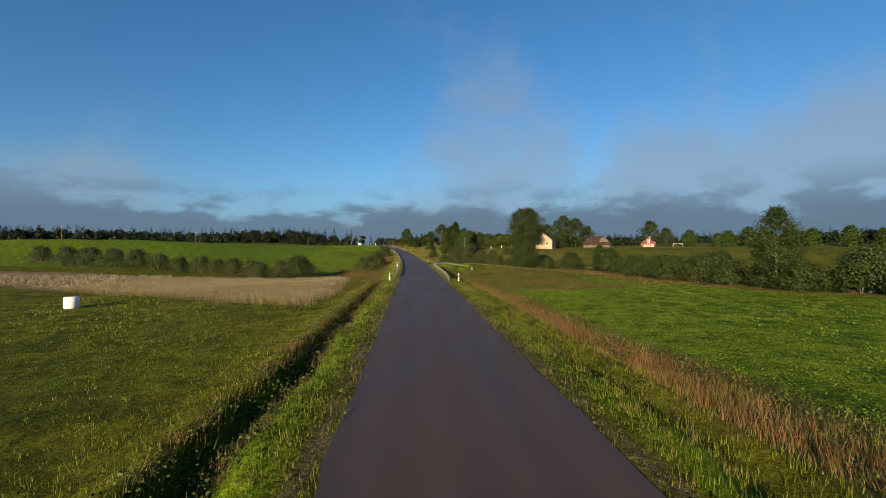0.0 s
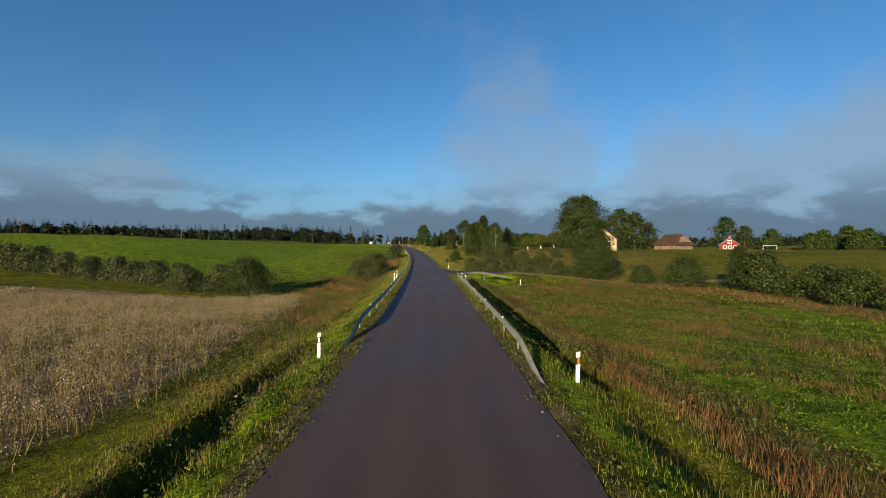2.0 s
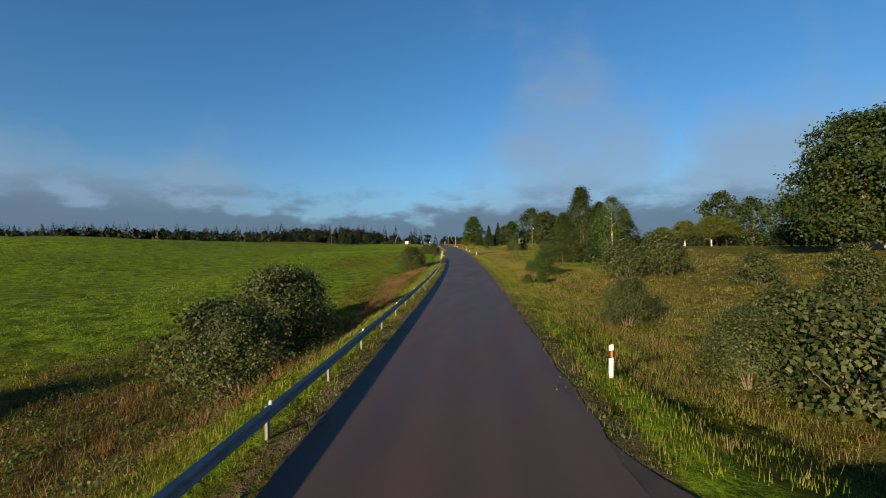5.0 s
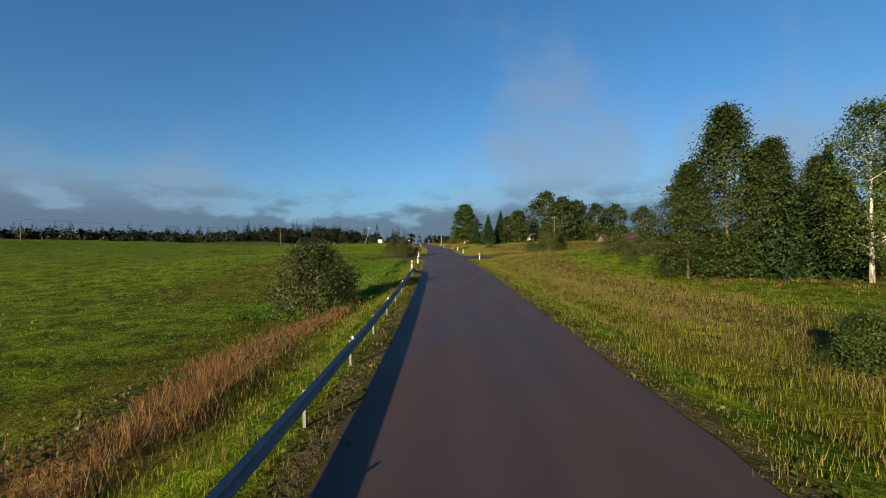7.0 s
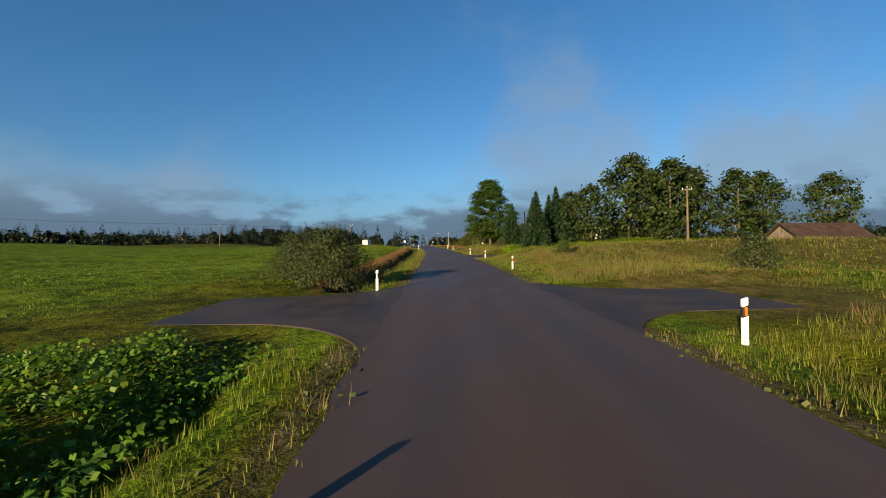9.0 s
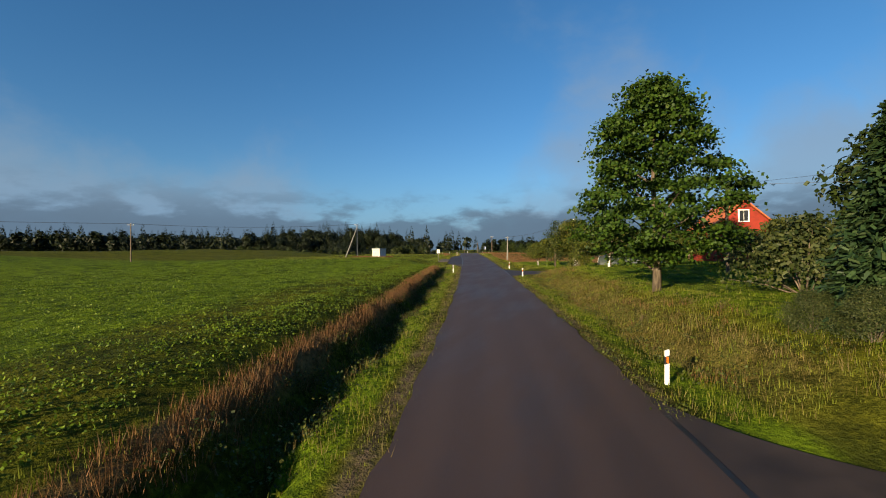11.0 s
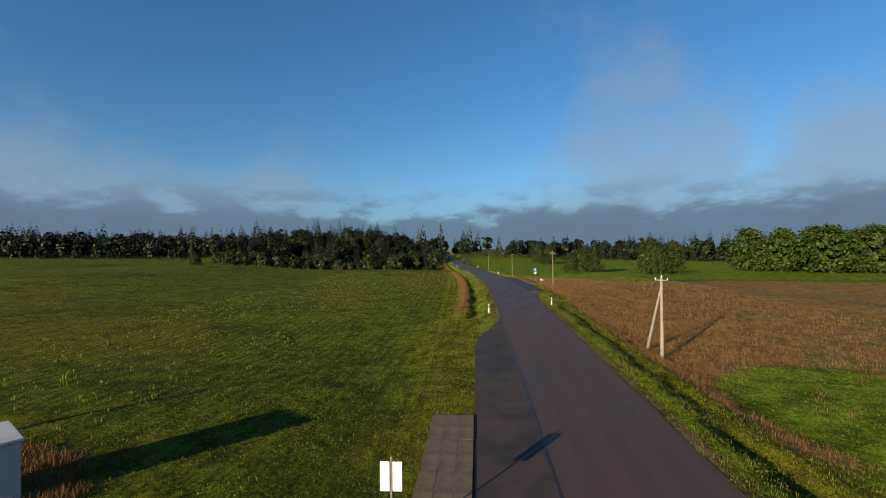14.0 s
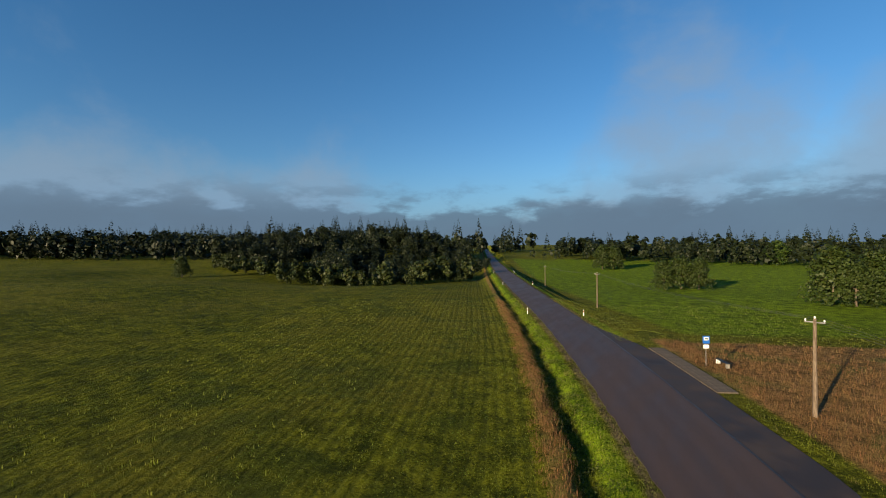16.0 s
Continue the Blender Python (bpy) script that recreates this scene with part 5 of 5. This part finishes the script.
    put("dry_grass", dry, L_DRY, "tall straw-coloured dry grass on banks", "grass", lambda x, y, h, per, w: blades(x, y, h, w, per, 0.5, 0.14))
    put("brown_grass", rust, L_RUST, "tall rust-brown grass along ditch and meadow", "grass", lambda x, y, h, per, w: blades(x, y, h, w, per, 0.5, 0.14))
    put("withered_weeds", weeds, L_WEED, "clumps of withered brown and green weeds", "weeds", lambda x, y, h, per, w: blades(x, y, h, 0.013, per, 0.7, 0.2))
    put("rank_weeds", herbs, L_HERB, "clumps of rank dark green weeds in rough ground", "weeds", lambda x, y, h, per, w: leaves_on(x, y, h, w, per, 0.22))
    put("rusty_weeds", rusty, L_RUST, "clumps of rust-red withered weeds in rough ground", "weeds", lambda x, y, h, per, w: blades(x, y, h, 0.012, per, 0.7, 0.2))
    put("leafy_crop", crop, L_CROP, "low leafy green crop plants in the fields", "crop", lambda x, y, h, per, w: leaves_on(x, y, h, w, per, 0.2))
    put("broad_leaf_crop", beet, L_BEET, "rank broad-leaved green crop at the roadside", "crop", lambda x, y, h, per, w: leaves_on(x, y, h, w, per, 0.17))
    put("seed_stalks", [(x, y, 0.55 + 0.35 * patchy(x, y, 0.5), 0.016 if i == 0 else 0.03, 3) for i, (x, y) in enumerate(straw)], L_DRY, "dry brown stalks of the ripe field", "crop", lambda x, y, h, w, per: blades(x, y, h, w, per, 0.4, 0.12))
    put("seed_heads", [(x, y, (0.60 + 0.35 * patchy(x, y, 0.5)), 0.020 if i == 0 else 0.075, 13 if i == 0 else 7) for i, (x, y) in enumerate(straw)], L_STRAW, "pale bleached seed heads of the ripe field", "crop", lambda x, y, h, s, per: leaves_on(x, y, h, s, per, 0.16))


build_grass()

# ---- poles, wires, cabinet, signs ----


def concrete_pole(x, y, height, label, brace=None, arms=True, mat=CONCRETE, radius=0.12, turn=0.0, base=None):
    z = land1(x, y) if base is None else base
    t = thing("power_pole", Matrix.Translation((x, y, z)) @ Matrix.Rotation(turn, 4, "Z"), label, "power pole")
    part("shaft", tube([(0, 0, -0.5), (0, 0, height)], [radius * 1.25, radius * 0.8], 8), mat, t)
    if brace is not None:
        foot = Vector((brace[0] - x, brace[1] - y, land1(*brace) - z - 0.3))
        foot.rotate(Euler((0, 0, -turn)))
        part("brace", tube([foot, (0, 0, height * 0.90)], [radius * 1.1, radius * 0.8], 8), mat, t, "slanting concrete brace")
    if arms:
        part("crossarm", box(0, 0, height - 0.25, 1.1, 0.07, 0.09, 0.01), GALV, t, "short steel crossarm")
        for s in (-0.5, 0.5):
            part("insulator", tube([(s, 0, height - 0.21), (s, 0, height - 0.12), (s, 0, height - 0.05)], [0.03, 0.055, 0.035], 8), WHITE, t, "white porcelain insulator")
        part("insulator", tube([(0, 0, height - 0.02), (0, 0, height + 0.08), (0, 0, height + 0.15)], [0.03, 0.055, 0.035], 8), WHITE, t, "white porcelain insulator")
    return (x, y, z + height)


def wire(a, b, sag=0.6, shift=0.0):
    d = Vector(b) - Vector(a)
    side = Vector((d.y, -d.x, 0)).normalized() * shift
    pts = [Vector(a).lerp(Vector(b), k / 12) + side - Vector((0, 0, sag * 4 * (k / 12) * (1 - k / 12))) for k in range(13)]
    tagged(part("power_cable", tube(pts, [0.012] * 13, 4, False), BLACK), "thin dark overhead power cable between poles", "cable")


p_left = concrete_pole(-85.3, 333.2, 7.7, "grey concrete power pole with slanting brace in the field", (-86.5, 329.9), turn=0.3)
p_far = concrete_pole(-112, 299.7, 6.9, "thin grey power pole standing in the green field", None, turn=0.3, mat=OLDWOOD, radius=0.1)
p_right = concrete_pole(-56.6, 365.7, 6.9, "pale concrete power pole with slanting brace", (-57.6, 369.4), turn=-0.5)
p_bus = concrete_pole(-72.0, 413.0, 6.5, "weathered wooden power pole in the brown meadow", None, mat=OLDWOOD, turn=-0.5)
p_next = concrete_pole(-93, 470, 7.0, "weathered wooden power pole beside the road", None, mat=OLDWOOD, turn=-0.5)
p_after = concrete_pole(-118, 530, 7.0, "weathered wooden power pole beside the road", None, mat=OLDWOOD, turn=-0.5)
p_orchard = concrete_pole(-36.8, 324.6, 8.0, "thick weathered wooden power pole behind apple trees", None, mat=OLDWOOD, radius=0.16, turn=1.2)
p_garden = concrete_pole(-2.5, 243.8, 6.4, "weathered wooden power pole in dry grass", None, mat=OLDWOOD)
p_house = concrete_pole(-22.9, 284.4, 7.2, "dark wooden power pole beside the red house", None, mat=OLDWOOD)
p_west = concrete_pole(-165, 240, 7.0, "thin wooden power pole on the green hill", None, mat=OLDWOOD)
p_hill = concrete_pole(-210, 190, 7.0, "thin wooden power pole on the green hill", None, mat=OLDWOOD)
for s in (-0.45, 0.0, 0.45):
    wire(p_left, p_far, 0.7, s)
    wire(p_far, p_west, 0.7, s)
    wire(p_right, p_bus, 0.5, s)
    wire(p_bus, p_next, 0.6, s)
    wire(p_next, p_after, 0.6, s)
    wire(p_right, p_orchard, 0.7, s)
wire(p_house, (20, 275, 13.5), 0.6)
wire(p_house, p_garden, 0.6)


def stork_pole(x, y, top):
    z = land1(x, y)
    t = thing("nest_pole", Matrix.Translation((x, y, z)), "dark weathered pole with brace carrying a stork nest", "nest pole")
    h = top - z
    part("shaft", tube([(0, 0, -0.4), (0, 0, h - 0.5)], [0.15, 0.1], 8), BARK, t)
    part("brace", tube([(1.5, 0.6, -0.4), (0.05, 0, h - 1.6)], [0.14, 0.1], 8), BARK, t)
    part("crossarm", box(0, 0, h - 1.25, 1.0, 0.08, 0.1, 0.01), GALV, t)
    rng = np.random.default_rng(3)
    n = 1100
    a = rng.random(n) * 6.283
    r = 0.85 * np.sqrt(rng.random(n))
    c = np.stack([r * np.cos(a), r * np.sin(a), h - 0.45 + 0.5 * rng.random(n)], 1)
    d = unit(np.stack([-np.sin(a), np.cos(a), rng.normal(0, 0.25, n)], 1) + rng.normal(0, 0.35, (n, 3)))
    part("nest", quads(c, d * 0.28, unit(np.cross(d, rng.normal(0, 1, (n, 3)))) * 0.03), STICKS, t, "broad nest of dry sticks")
    return t


stork_pole(12.1, 199.4, 13.4)


def transformer_cabinet(x, y, turn):
    z = land1(x, y)
    t = thing("transformer_cabinet", pose(x, y, z, 0, 0, turn), "cream steel transformer cabinet with grey roof in the field", "cabinet")
    part("body", box(0, 0, 0.95, 2.3, 2.0, 1.9, 0.02), CABINET, t)
    part("roof", box(0, 0, 1.96, 2.46, 2.16, 0.12, 0.03), CABROOF, t, "slightly overhanging grey steel roof")
    part("plinth", box(0, 0, 0.02, 2.24, 1.94, 0.3, 0.01), CONCRETE, t, "concrete plinth")
    for s in (-1, 1):
        d = part("door", box(s * 0.54, -1.005, 1.0, 1.04, 0.02, 1.6, 0.006), CABINET, t)
        part("handle", box(s * 0.08, -1.025, 1.0, 0.03, 0.03, 0.22, 0.006), GALV, d, "steel door handle")
        part("louvre", box(s * 0.54, -1.02, 1.55, 0.5, 0.012, 0.18, 0.004), CABROOF, d, "ventilation louvre")
    part("notice", box(-0.55, -1.022, 1.25, 0.28, 0.006, 0.2, 0.001), WHITE, t, "pale warning notice")


transformer_cabinet(-78.6, 331.2, -16)

BLUE = plain("blue_sign_face", (0.01, 0.10, 0.42), (0.015, 0.12, 0.48), 0.35)


def bus_sign(x, y, turn, blue, label):
    z = land1(x, y)
    t = thing("bus_stop_sign", pose(x, y, z, 0, 0, turn), label, "bus stop sign")
    part("pole", tube([(0, 0, -0.4), (0, 0, 2.75)], [0.032, 0.032], 8), GALV, t)
    if blue:
        p = part("sign_plate", box(0, -0.05, 2.42, 0.62, 0.02, 0.72, 0.01), BLUE, t, "blue bus stop plate")
        part("pictogram", box(0, -0.064, 2.52, 0.42, 0.006, 0.30, 0.03), WHITE, p, "white square with a bus shape")
        part("bus_shape", box(0, -0.070, 2.51, 0.30, 0.006, 0.12, 0.02), BLACK, p, "dark bus outline")
        part("timetable", box(0, -0.05, 1.78, 0.5, 0.02, 0.36, 0.01), WHITE, t, "white timetable board")
    else:
        for s in (-0.18, 0.18):
            part("timetable", box(s, -0.05, 2.2, 0.28, 0.02, 0.85, 0.01), WHITE, t, "white timetable board")
    return t


bus_sign(-66.1, 335.2, 18, False, "pair of white timetable boards on a steel pole")
bus_sign(-77.4, 424.0, 20, True, "blue and white bus stop sign on a steel pole")


def bench(x, y, turn):
    t = thing("bench", pose(x, y, land1(x, y), 0, 0, turn), "low bench with dark plank seat on white concrete supports", "bench")
    for k, m in ((-0.8, CONCRETE), (0.8, LIME)):
        part("support", box(0, k, 0.18, 0.36, 0.12, 0.46, 0.02), m, t, "white concrete support")
    for k in (-0.14, 0.0, 0.14):
        part("plank", box(k, 0, 0.435, 0.13, 2.0, 0.045, 0.008), BLACK, t, "dark seat plank")


bench(-76.0, 424.6, 22)


def platform(y0, y1, u0, u1, label):
    """A bus stop platform of concrete slabs, each its own piece."""
    x0, yy0, z0 = beside((y0 + y1) / 2, (u0 + u1) / 2)
    t = thing("bus_platform", Matrix.Translation((x0, yy0, z0)), label, "platform", kind="structure")
    rows, cols = int((y1 - y0) / 2.4), 3
    sx, sy = abs(u1 - u0) / cols, (y1 - y0) / rows
    me = None
    for i in range(rows):
        for j in range(cols):
            u, y = min(u0, u1) + (j + 0.5) * sx, y0 + (i + 0.5) * sy
            x, yy, z = beside(y, u)
            if me is None:
                bm = box(0, 0, 0, sx - 0.004, sy * math.hypot(1, float(slope((y0 + y1) / 2))) - 0.006, 0.16, 0.004)
                me = bpy.data.meshes.new("slab")
                bm.to_mesh(me)
                bm.free()
                me.materials.append(SLAB)
            o = part("slab", me, SLAB, t)
            grade = math.degrees(math.atan((float(road_z(y + 2)) - float(road_z(y - 2))) / 4))
            o.matrix_world = pose(x, yy, z - 0.03 + random.uniform(-0.006, 0.006), grade + random.uniform(-0.3, 0.3), random.uniform(-0.4, 0.4), math.degrees(math.atan(-float(slope(y)))) + random.uniform(-0.5, 0.5))


platform(334.0, 347.0, -6.15, -8.2, "worn brown concrete slabs of a bus stop platform")
platform(413.5, 427, 5.95, 7.5, "worn concrete slabs of a bus stop platform")

# ---- houses ----
YELLOW = plain("yellow_boards", (0.30, 0.235, 0.145), (0.40, 0.325, 0.215), 0.8, 1.5, 20.0, 0.3)
REDWALL = plain("red_boards", (0.148, 0.016, 0.010), (0.197, 0.024, 0.014), 0.75, 1.5, 20.0, 0.3)
BRICKRED = plain("red_painted_boards", (0.195, 0.022, 0.013), (0.300, 0.034, 0.019), 0.8, 1.5, 20.0, 0.3)
PALEWALL = plain("pale_boards", (0.46, 0.42, 0.33), (0.60, 0.56, 0.46), 0.85, 1.5, 20.0, 0.3)
GREYBOARD = bark_material("grey_barn_boards", (0.10, 0.075, 0.055), (0.22, 0.175, 0.14), 4.0)
ROOF_GREY = plain("grey_metal_roof", (0.14, 0.17, 0.21), (0.20, 0.24, 0.28), 0.5, 1.0, 12.0, 0.2)
ROOF_BROWN = plain("old_brown_roof", (0.033, 0.018, 0.012), (0.069, 0.040, 0.028), 0.9, 1.2, 10.0, 0.6)
ROOF_RED = plain("orange_tile_roof", (0.42, 0.10, 0.035), (0.56, 0.17, 0.06), 0.8, 1.2, 10.0, 0.5)
GLASS = plain("dark_window_glass", (0.02, 0.025, 0.03), (0.035, 0.04, 0.05), 0.08, 1.0, 5.0, 0.0, 0.0, 0.6)
BRICK = plain("chimney_brick", (0.25, 0.09, 0.055), (0.36, 0.15, 0.09), 0.9, 3.0, 30.0, 0.5)


def house(name, x, y, turn, w, d, wall_h, ridge_h, wall_m, roof_m, label, windows=(), doors=(), chimney=True, hip=0.0, over=0.45, base=None):
    """A gabled house: gable ends face -y and +y of its own axes; hip cuts the gables' tops back."""
    z = land1(x, y) - 0.1 if base is None else base
    t = thing(name, pose(x, y, z, 0, 0, turn), label, "house" if "barn" not in name else "barn")
    bm = bmesh.new()
    prof = [(-w / 2, -0.6), (w / 2, -0.6), (w / 2, wall_h), (0, ridge_h), (-w / 2, wall_h)]
    if hip:
        k = hip
        prof = [(-w / 2, -0.6), (w / 2, -0.6), (w / 2, wall_h), (w / 2 * (1 - k), wall_h + (ridge_h - wall_h) * k), (-w / 2 * (1 - k), wall_h + (ridge_h - wall_h) * k), (-w / 2, wall_h)]
    a = [bm.verts.new((px, -d / 2, pz)) for px, pz in prof]
    b = [bm.verts.new((px, d / 2, pz)) for px, pz in prof]
    bm.faces.new(a), bm.faces.new(b[::-1])
    for i in range(len(prof)):
        j = (i + 1) % len(prof)
        bm.faces.new((a[j], a[i], b[i], b[j]))
    part("wall", bm, wall_m, t)
    # roof slabs with thickness and overhang
    run, rise = w / 2, ridge_h - wall_h
    n = Vector((rise, 0, run)).normalized()
    for s in (-1, 1):
        e = 1 + over / run
        inset = hip * run * 0.9
        top0, top1 = (0, -d / 2 - over + inset, ridge_h), (0, d / 2 + over - inset, ridge_h)
        ev0, ev1 = (s * run * e, -d / 2 - over, ridge_h - rise * e), (s * run * e, d / 2 + over, ridge_h - rise * e)
        up = Vector((s * n.x, 0, n.z)) * 0.14
        lo = [Vector(p) + up * 0.15 for p in (top0, top1, ev1, ev0)]
        hi = [p + up for p in lo]
        F = [(0, 1, 2, 3), (7, 6, 5, 4), (0, 4, 5, 1), (1, 5, 6, 2), (2, 6, 7, 3), (3, 7, 4, 0)]
        if s > 0:
            F = [f[::-1] for f in F]
        part("roof", (lo + hi, F), roof_m, t)
    if hip:
        for s in (-1, 1):
            y0, y1 = s * (d / 2 + over), s * (d / 2 + over - hip * run * 0.9)
            e = 1 + over / run
            tri = [Vector((-run * e, y0, ridge_h - rise * e)), Vector((run * e, y0, ridge_h - rise * e)), Vector((0, y1, ridge_h + 0.1))]
            low = [p - Vector((0, 0, 0.15)) for p in tri]
            part("roof", (tri + low, [(0, 1, 2), (5, 4, 3), (0, 3, 4, 1), (1, 4, 5, 2), (2, 5, 3, 0)]), roof_m, t)
    if chimney:
        part("chimney", box(0.5, d * 0.1, ridge_h + 0.35, 0.6, 0.6, 1.5, 0.02), BRICK, t, "brick chimney")
    for face, pos, h0, ww, wh in windows:
        f = {"f": (pos, -d / 2 - 0.02, 1, 0), "l": (-w / 2 - 0.02, pos, 0, 1), "r": (w / 2 + 0.02, pos, 0, 1)}[face]
        win = part("window", box(f[0], f[1], h0, ww + 0.26 if f[2] else 0.06, 0.06 if f[2] else ww + 0.26, wh + 0.26, 0.01), WHITE, t, "white window frame")
        for s in (-1, 1):
            part("pane", box(f[0] + (s * ww / 4 if f[2] else 0), f[1] + (0 if f[2] else s * ww / 4), h0, ww / 2 - 0.05 if f[2] else 0.09, 0.09 if f[2] else ww / 2 - 0.05, wh, 0.004), GLASS, win, "dark glass pane")
    for face, pos, ww, wh in doors:
        f = {"f": (pos, -d / 2 - 0.02, 1, 0), "l": (-w / 2 - 0.02, pos, 0, 1)}[face]
        part("door", box(f[0], f[1], wh / 2, ww if f[2] else 0.08, 0.08 if f[2] else ww, wh, 0.01), OLDWOOD, t, "plain wooden door")
    return t


house("yellow_house", 48.6, 147.5, -20, 7.6, 9.0, 3.1, 6.3, YELLOW, ROOF_BROWN, "yellow boarded house with dark gable roof beside an oak",
      [("f", -1.9, 1.6, 1.0, 1.2), ("f", 1.7, 1.6, 1.0, 1.2), ("f", 0, 4.2, 0.8, 0.9), ("l", -2.0, 1.6, 1.0, 1.2), ("l", 2.0, 1.6, 1.0, 1.2)], base=5.0)
house("old_barn", 71.8, 155.5, 28, 6.4, 9.0, 1.9, 4.8, GREYBOARD, ROOF_BROWN, "old grey log barn with sagging brown hipped roof", [("f", 0.9, 1.5, 0.7, 0.6)], [("l", -2.2, 1.8, 1.7), ("l", 2.2, 1.3, 1.6)], False, 0.75, 0.6, base=5.0)
house("red_house", 110.5, 200.5, -20, 6.4, 8.5, 2.1, 4.8, REDWALL, ROOF_GREY, "red boarded house with grey metal roof and white windows",
      [("f", 0.0, 3.2, 1.0, 1.2), ("f", -1.6, 1.1, 1.0, 1.1), ("f", 0.2, 1.1, 1.0, 1.1), ("f", 1.9, 1.1, 0.9, 1.1), ("l", -1.5, 1.2, 1.0, 1.0)], base=5.0)
house("red_cottage", -17.4, 307.0, 6, 5.6, 9.0, 4.4, 7.0, BRICKRED, ROOF_RED, "red boarded house with orange tile roof and white window",
      [("f", 0.0, 5.3, 0.9, 1.2), ("f", -1.3, 1.9, 1.0, 1.4), ("f", 1.3, 1.9, 1.0, 1.4), ("l", -2.0, 1.9, 1.0, 1.4), ("l", 1.8, 1.9, 1.0, 1.4)], base=7.6)
house("small_house", -7.6, 276.5, -12, 3.0, 4.5, 2.6, 4.2, PALEWALL, ROOF_BROWN, "small pale house gable among dark trees", [("f", -0.4, 1.5, 0.8, 1.1)], [("f", 0.9, 0.8, 1.9)], False, base=7.0)
house("low_barn", 13.5, 249, -70, 4.5, 9.5, 0.9, 2.5, GREYBOARD, ROOF_BROWN, "low barn with long dark brown roof behind the meadow", (), (), False, base=5.6)
house("field_barn", 3.0, 430.0, -97, 5.6, 9.5, 1.3, 3.5, GREYBOARD, ROOF_BROWN, "old grey boarded barn with brown roof in the brown meadow", (), [("l", 1.0, 1.6, 1.1)], False, over=0.4)
house("red_shed", -29.8, 327.5, 20, 2.6, 3.0, 1.9, 2.7, REDWALL, ROOF_GREY, "small red shed under the apple trees", (), [("f", 0.3, 0.8, 1.7)], False, over=0.2)


def greenhouse(x, y, turn):
    t = thing("greenhouse", pose(x, y, land1(x, y), 0, 0, turn), "arched plastic greenhouse on the lawn", "greenhouse")
    film = plain("plastic_film", (0.025, 0.037, 0.040), (0.060, 0.075, 0.077), 0.4, 1.0, 8.0, 0.1, 0.0, 0.3)
    n, L, r = 14, 6.0, 1.35
    for i in range(4):
        y0 = -L / 2 + i * L / 3
        ring = [(r * math.cos(math.pi * k / n), y0, r * 1.25 * math.sin(math.pi * k / n)) for k in range(n + 1)]
        part("hoop", tube(ring, [0.025] * (n + 1), 6), WHITE, t, "white steel hoop")
        if i < 3:
            V = [(p[0] * s, p[1] + dy, p[2] * s) for s in (0.985, 0.975) for dy in (0, L / 3) for p in ring]
            m = n + 1
            F = [(k, k + 1, m + k + 1, m + k) for k in range(n)] + [(2 * m + k + 1, 2 * m + k, 3 * m + k, 3 * m + k + 1) for k in range(n)]
            part("film", (V, F), film, t, "milky film panel")
    V = [(r * 0.97 * math.cos(math.pi * k / n), -L / 2, r * 1.21 * math.sin(math.pi * k / n)) for k in range(n + 1)]
    part("end_wall", (V, [tuple(range(n + 1))]), film, t)


greenhouse(-29.6, 318.2, 72)


def small_goal(x, y, turn):
    t = thing("football_goal", pose(x, y, land1(x, y), 0, 0, turn), "small white football goal on the grass", "goal")
    for s in (-1, 1):
        part("post", tube([(s * 2.2, 0, -0.2), (s * 2.2, 0, 1.6)], [0.06, 0.06], 8), WHITE, t)
    part("crossbar", tube([(-2.2, 0, 1.57), (2.2, 0, 1.57)], [0.06, 0.06], 8), WHITE, t)


small_goal(122.5, 193.5, -20)

bale = thing("wrapped_bale", pose(-23.4, 4.0, land1(-23.4, 4.0), 0, 0, 25), "white plastic-wrapped round hay bale on the mown grass", "hay bale")
part("bale", tube([(0, 0, -0.05), (0, 0, 0.0), (0, 0, 0.08), (0, 0, 1.12), (0, 0, 1.2), (0, 0, 1.21)], [0.55, 0.62, 0.68, 0.68, 0.62, 0.3], 24), WHITE, bale, smooth_faces=True)


def thuja(x, y, h):
    t = thing("thuja", Matrix.Translation((x, y, land1(x, y))), "small young thuja planted on the lawn", "shrub", "young thujas")
    rng = np.random.default_rng(int(h * 100))
    c = crown_clumps(rng, 60, h, 0.05, h * 0.28, lambda f: np.clip(1.05 - f, 0.1, 1))
    part("trunk", tube([(0, 0, -0.1), (0, 0, h * 0.7)], [0.03, 0.01], 6), BARK, t)
    part("crown", leaf_cloud(rng, c, 14, 0.09, 0.035), L_CROP, t)


for x, y, h in ((-36.7, 315.3, 1.0), (-34.0, 314.2, 1.6), (-38.6, 314.0, 0.9), (-40.5, 316.5, 0.9), (-33.5, 309, 1.0), (-35.6, 318.6, 0.8)):
    thuja(x, y, h)
yard = thing("garden_sign", pose(-35.9, 312.7, land1(-35.9, 312.7), 0, 0, 20), "small pale sign board on a stake in the lawn", "sign")
part("stake", tube([(0, 0, -0.2), (0, 0, 0.6)], [0.02, 0.02], 6), OLDWOOD, yard)
part("board", box(0, -0.03, 0.75, 0.55, 0.02, 0.42, 0.01), CABINET, yard, "blank pale board")
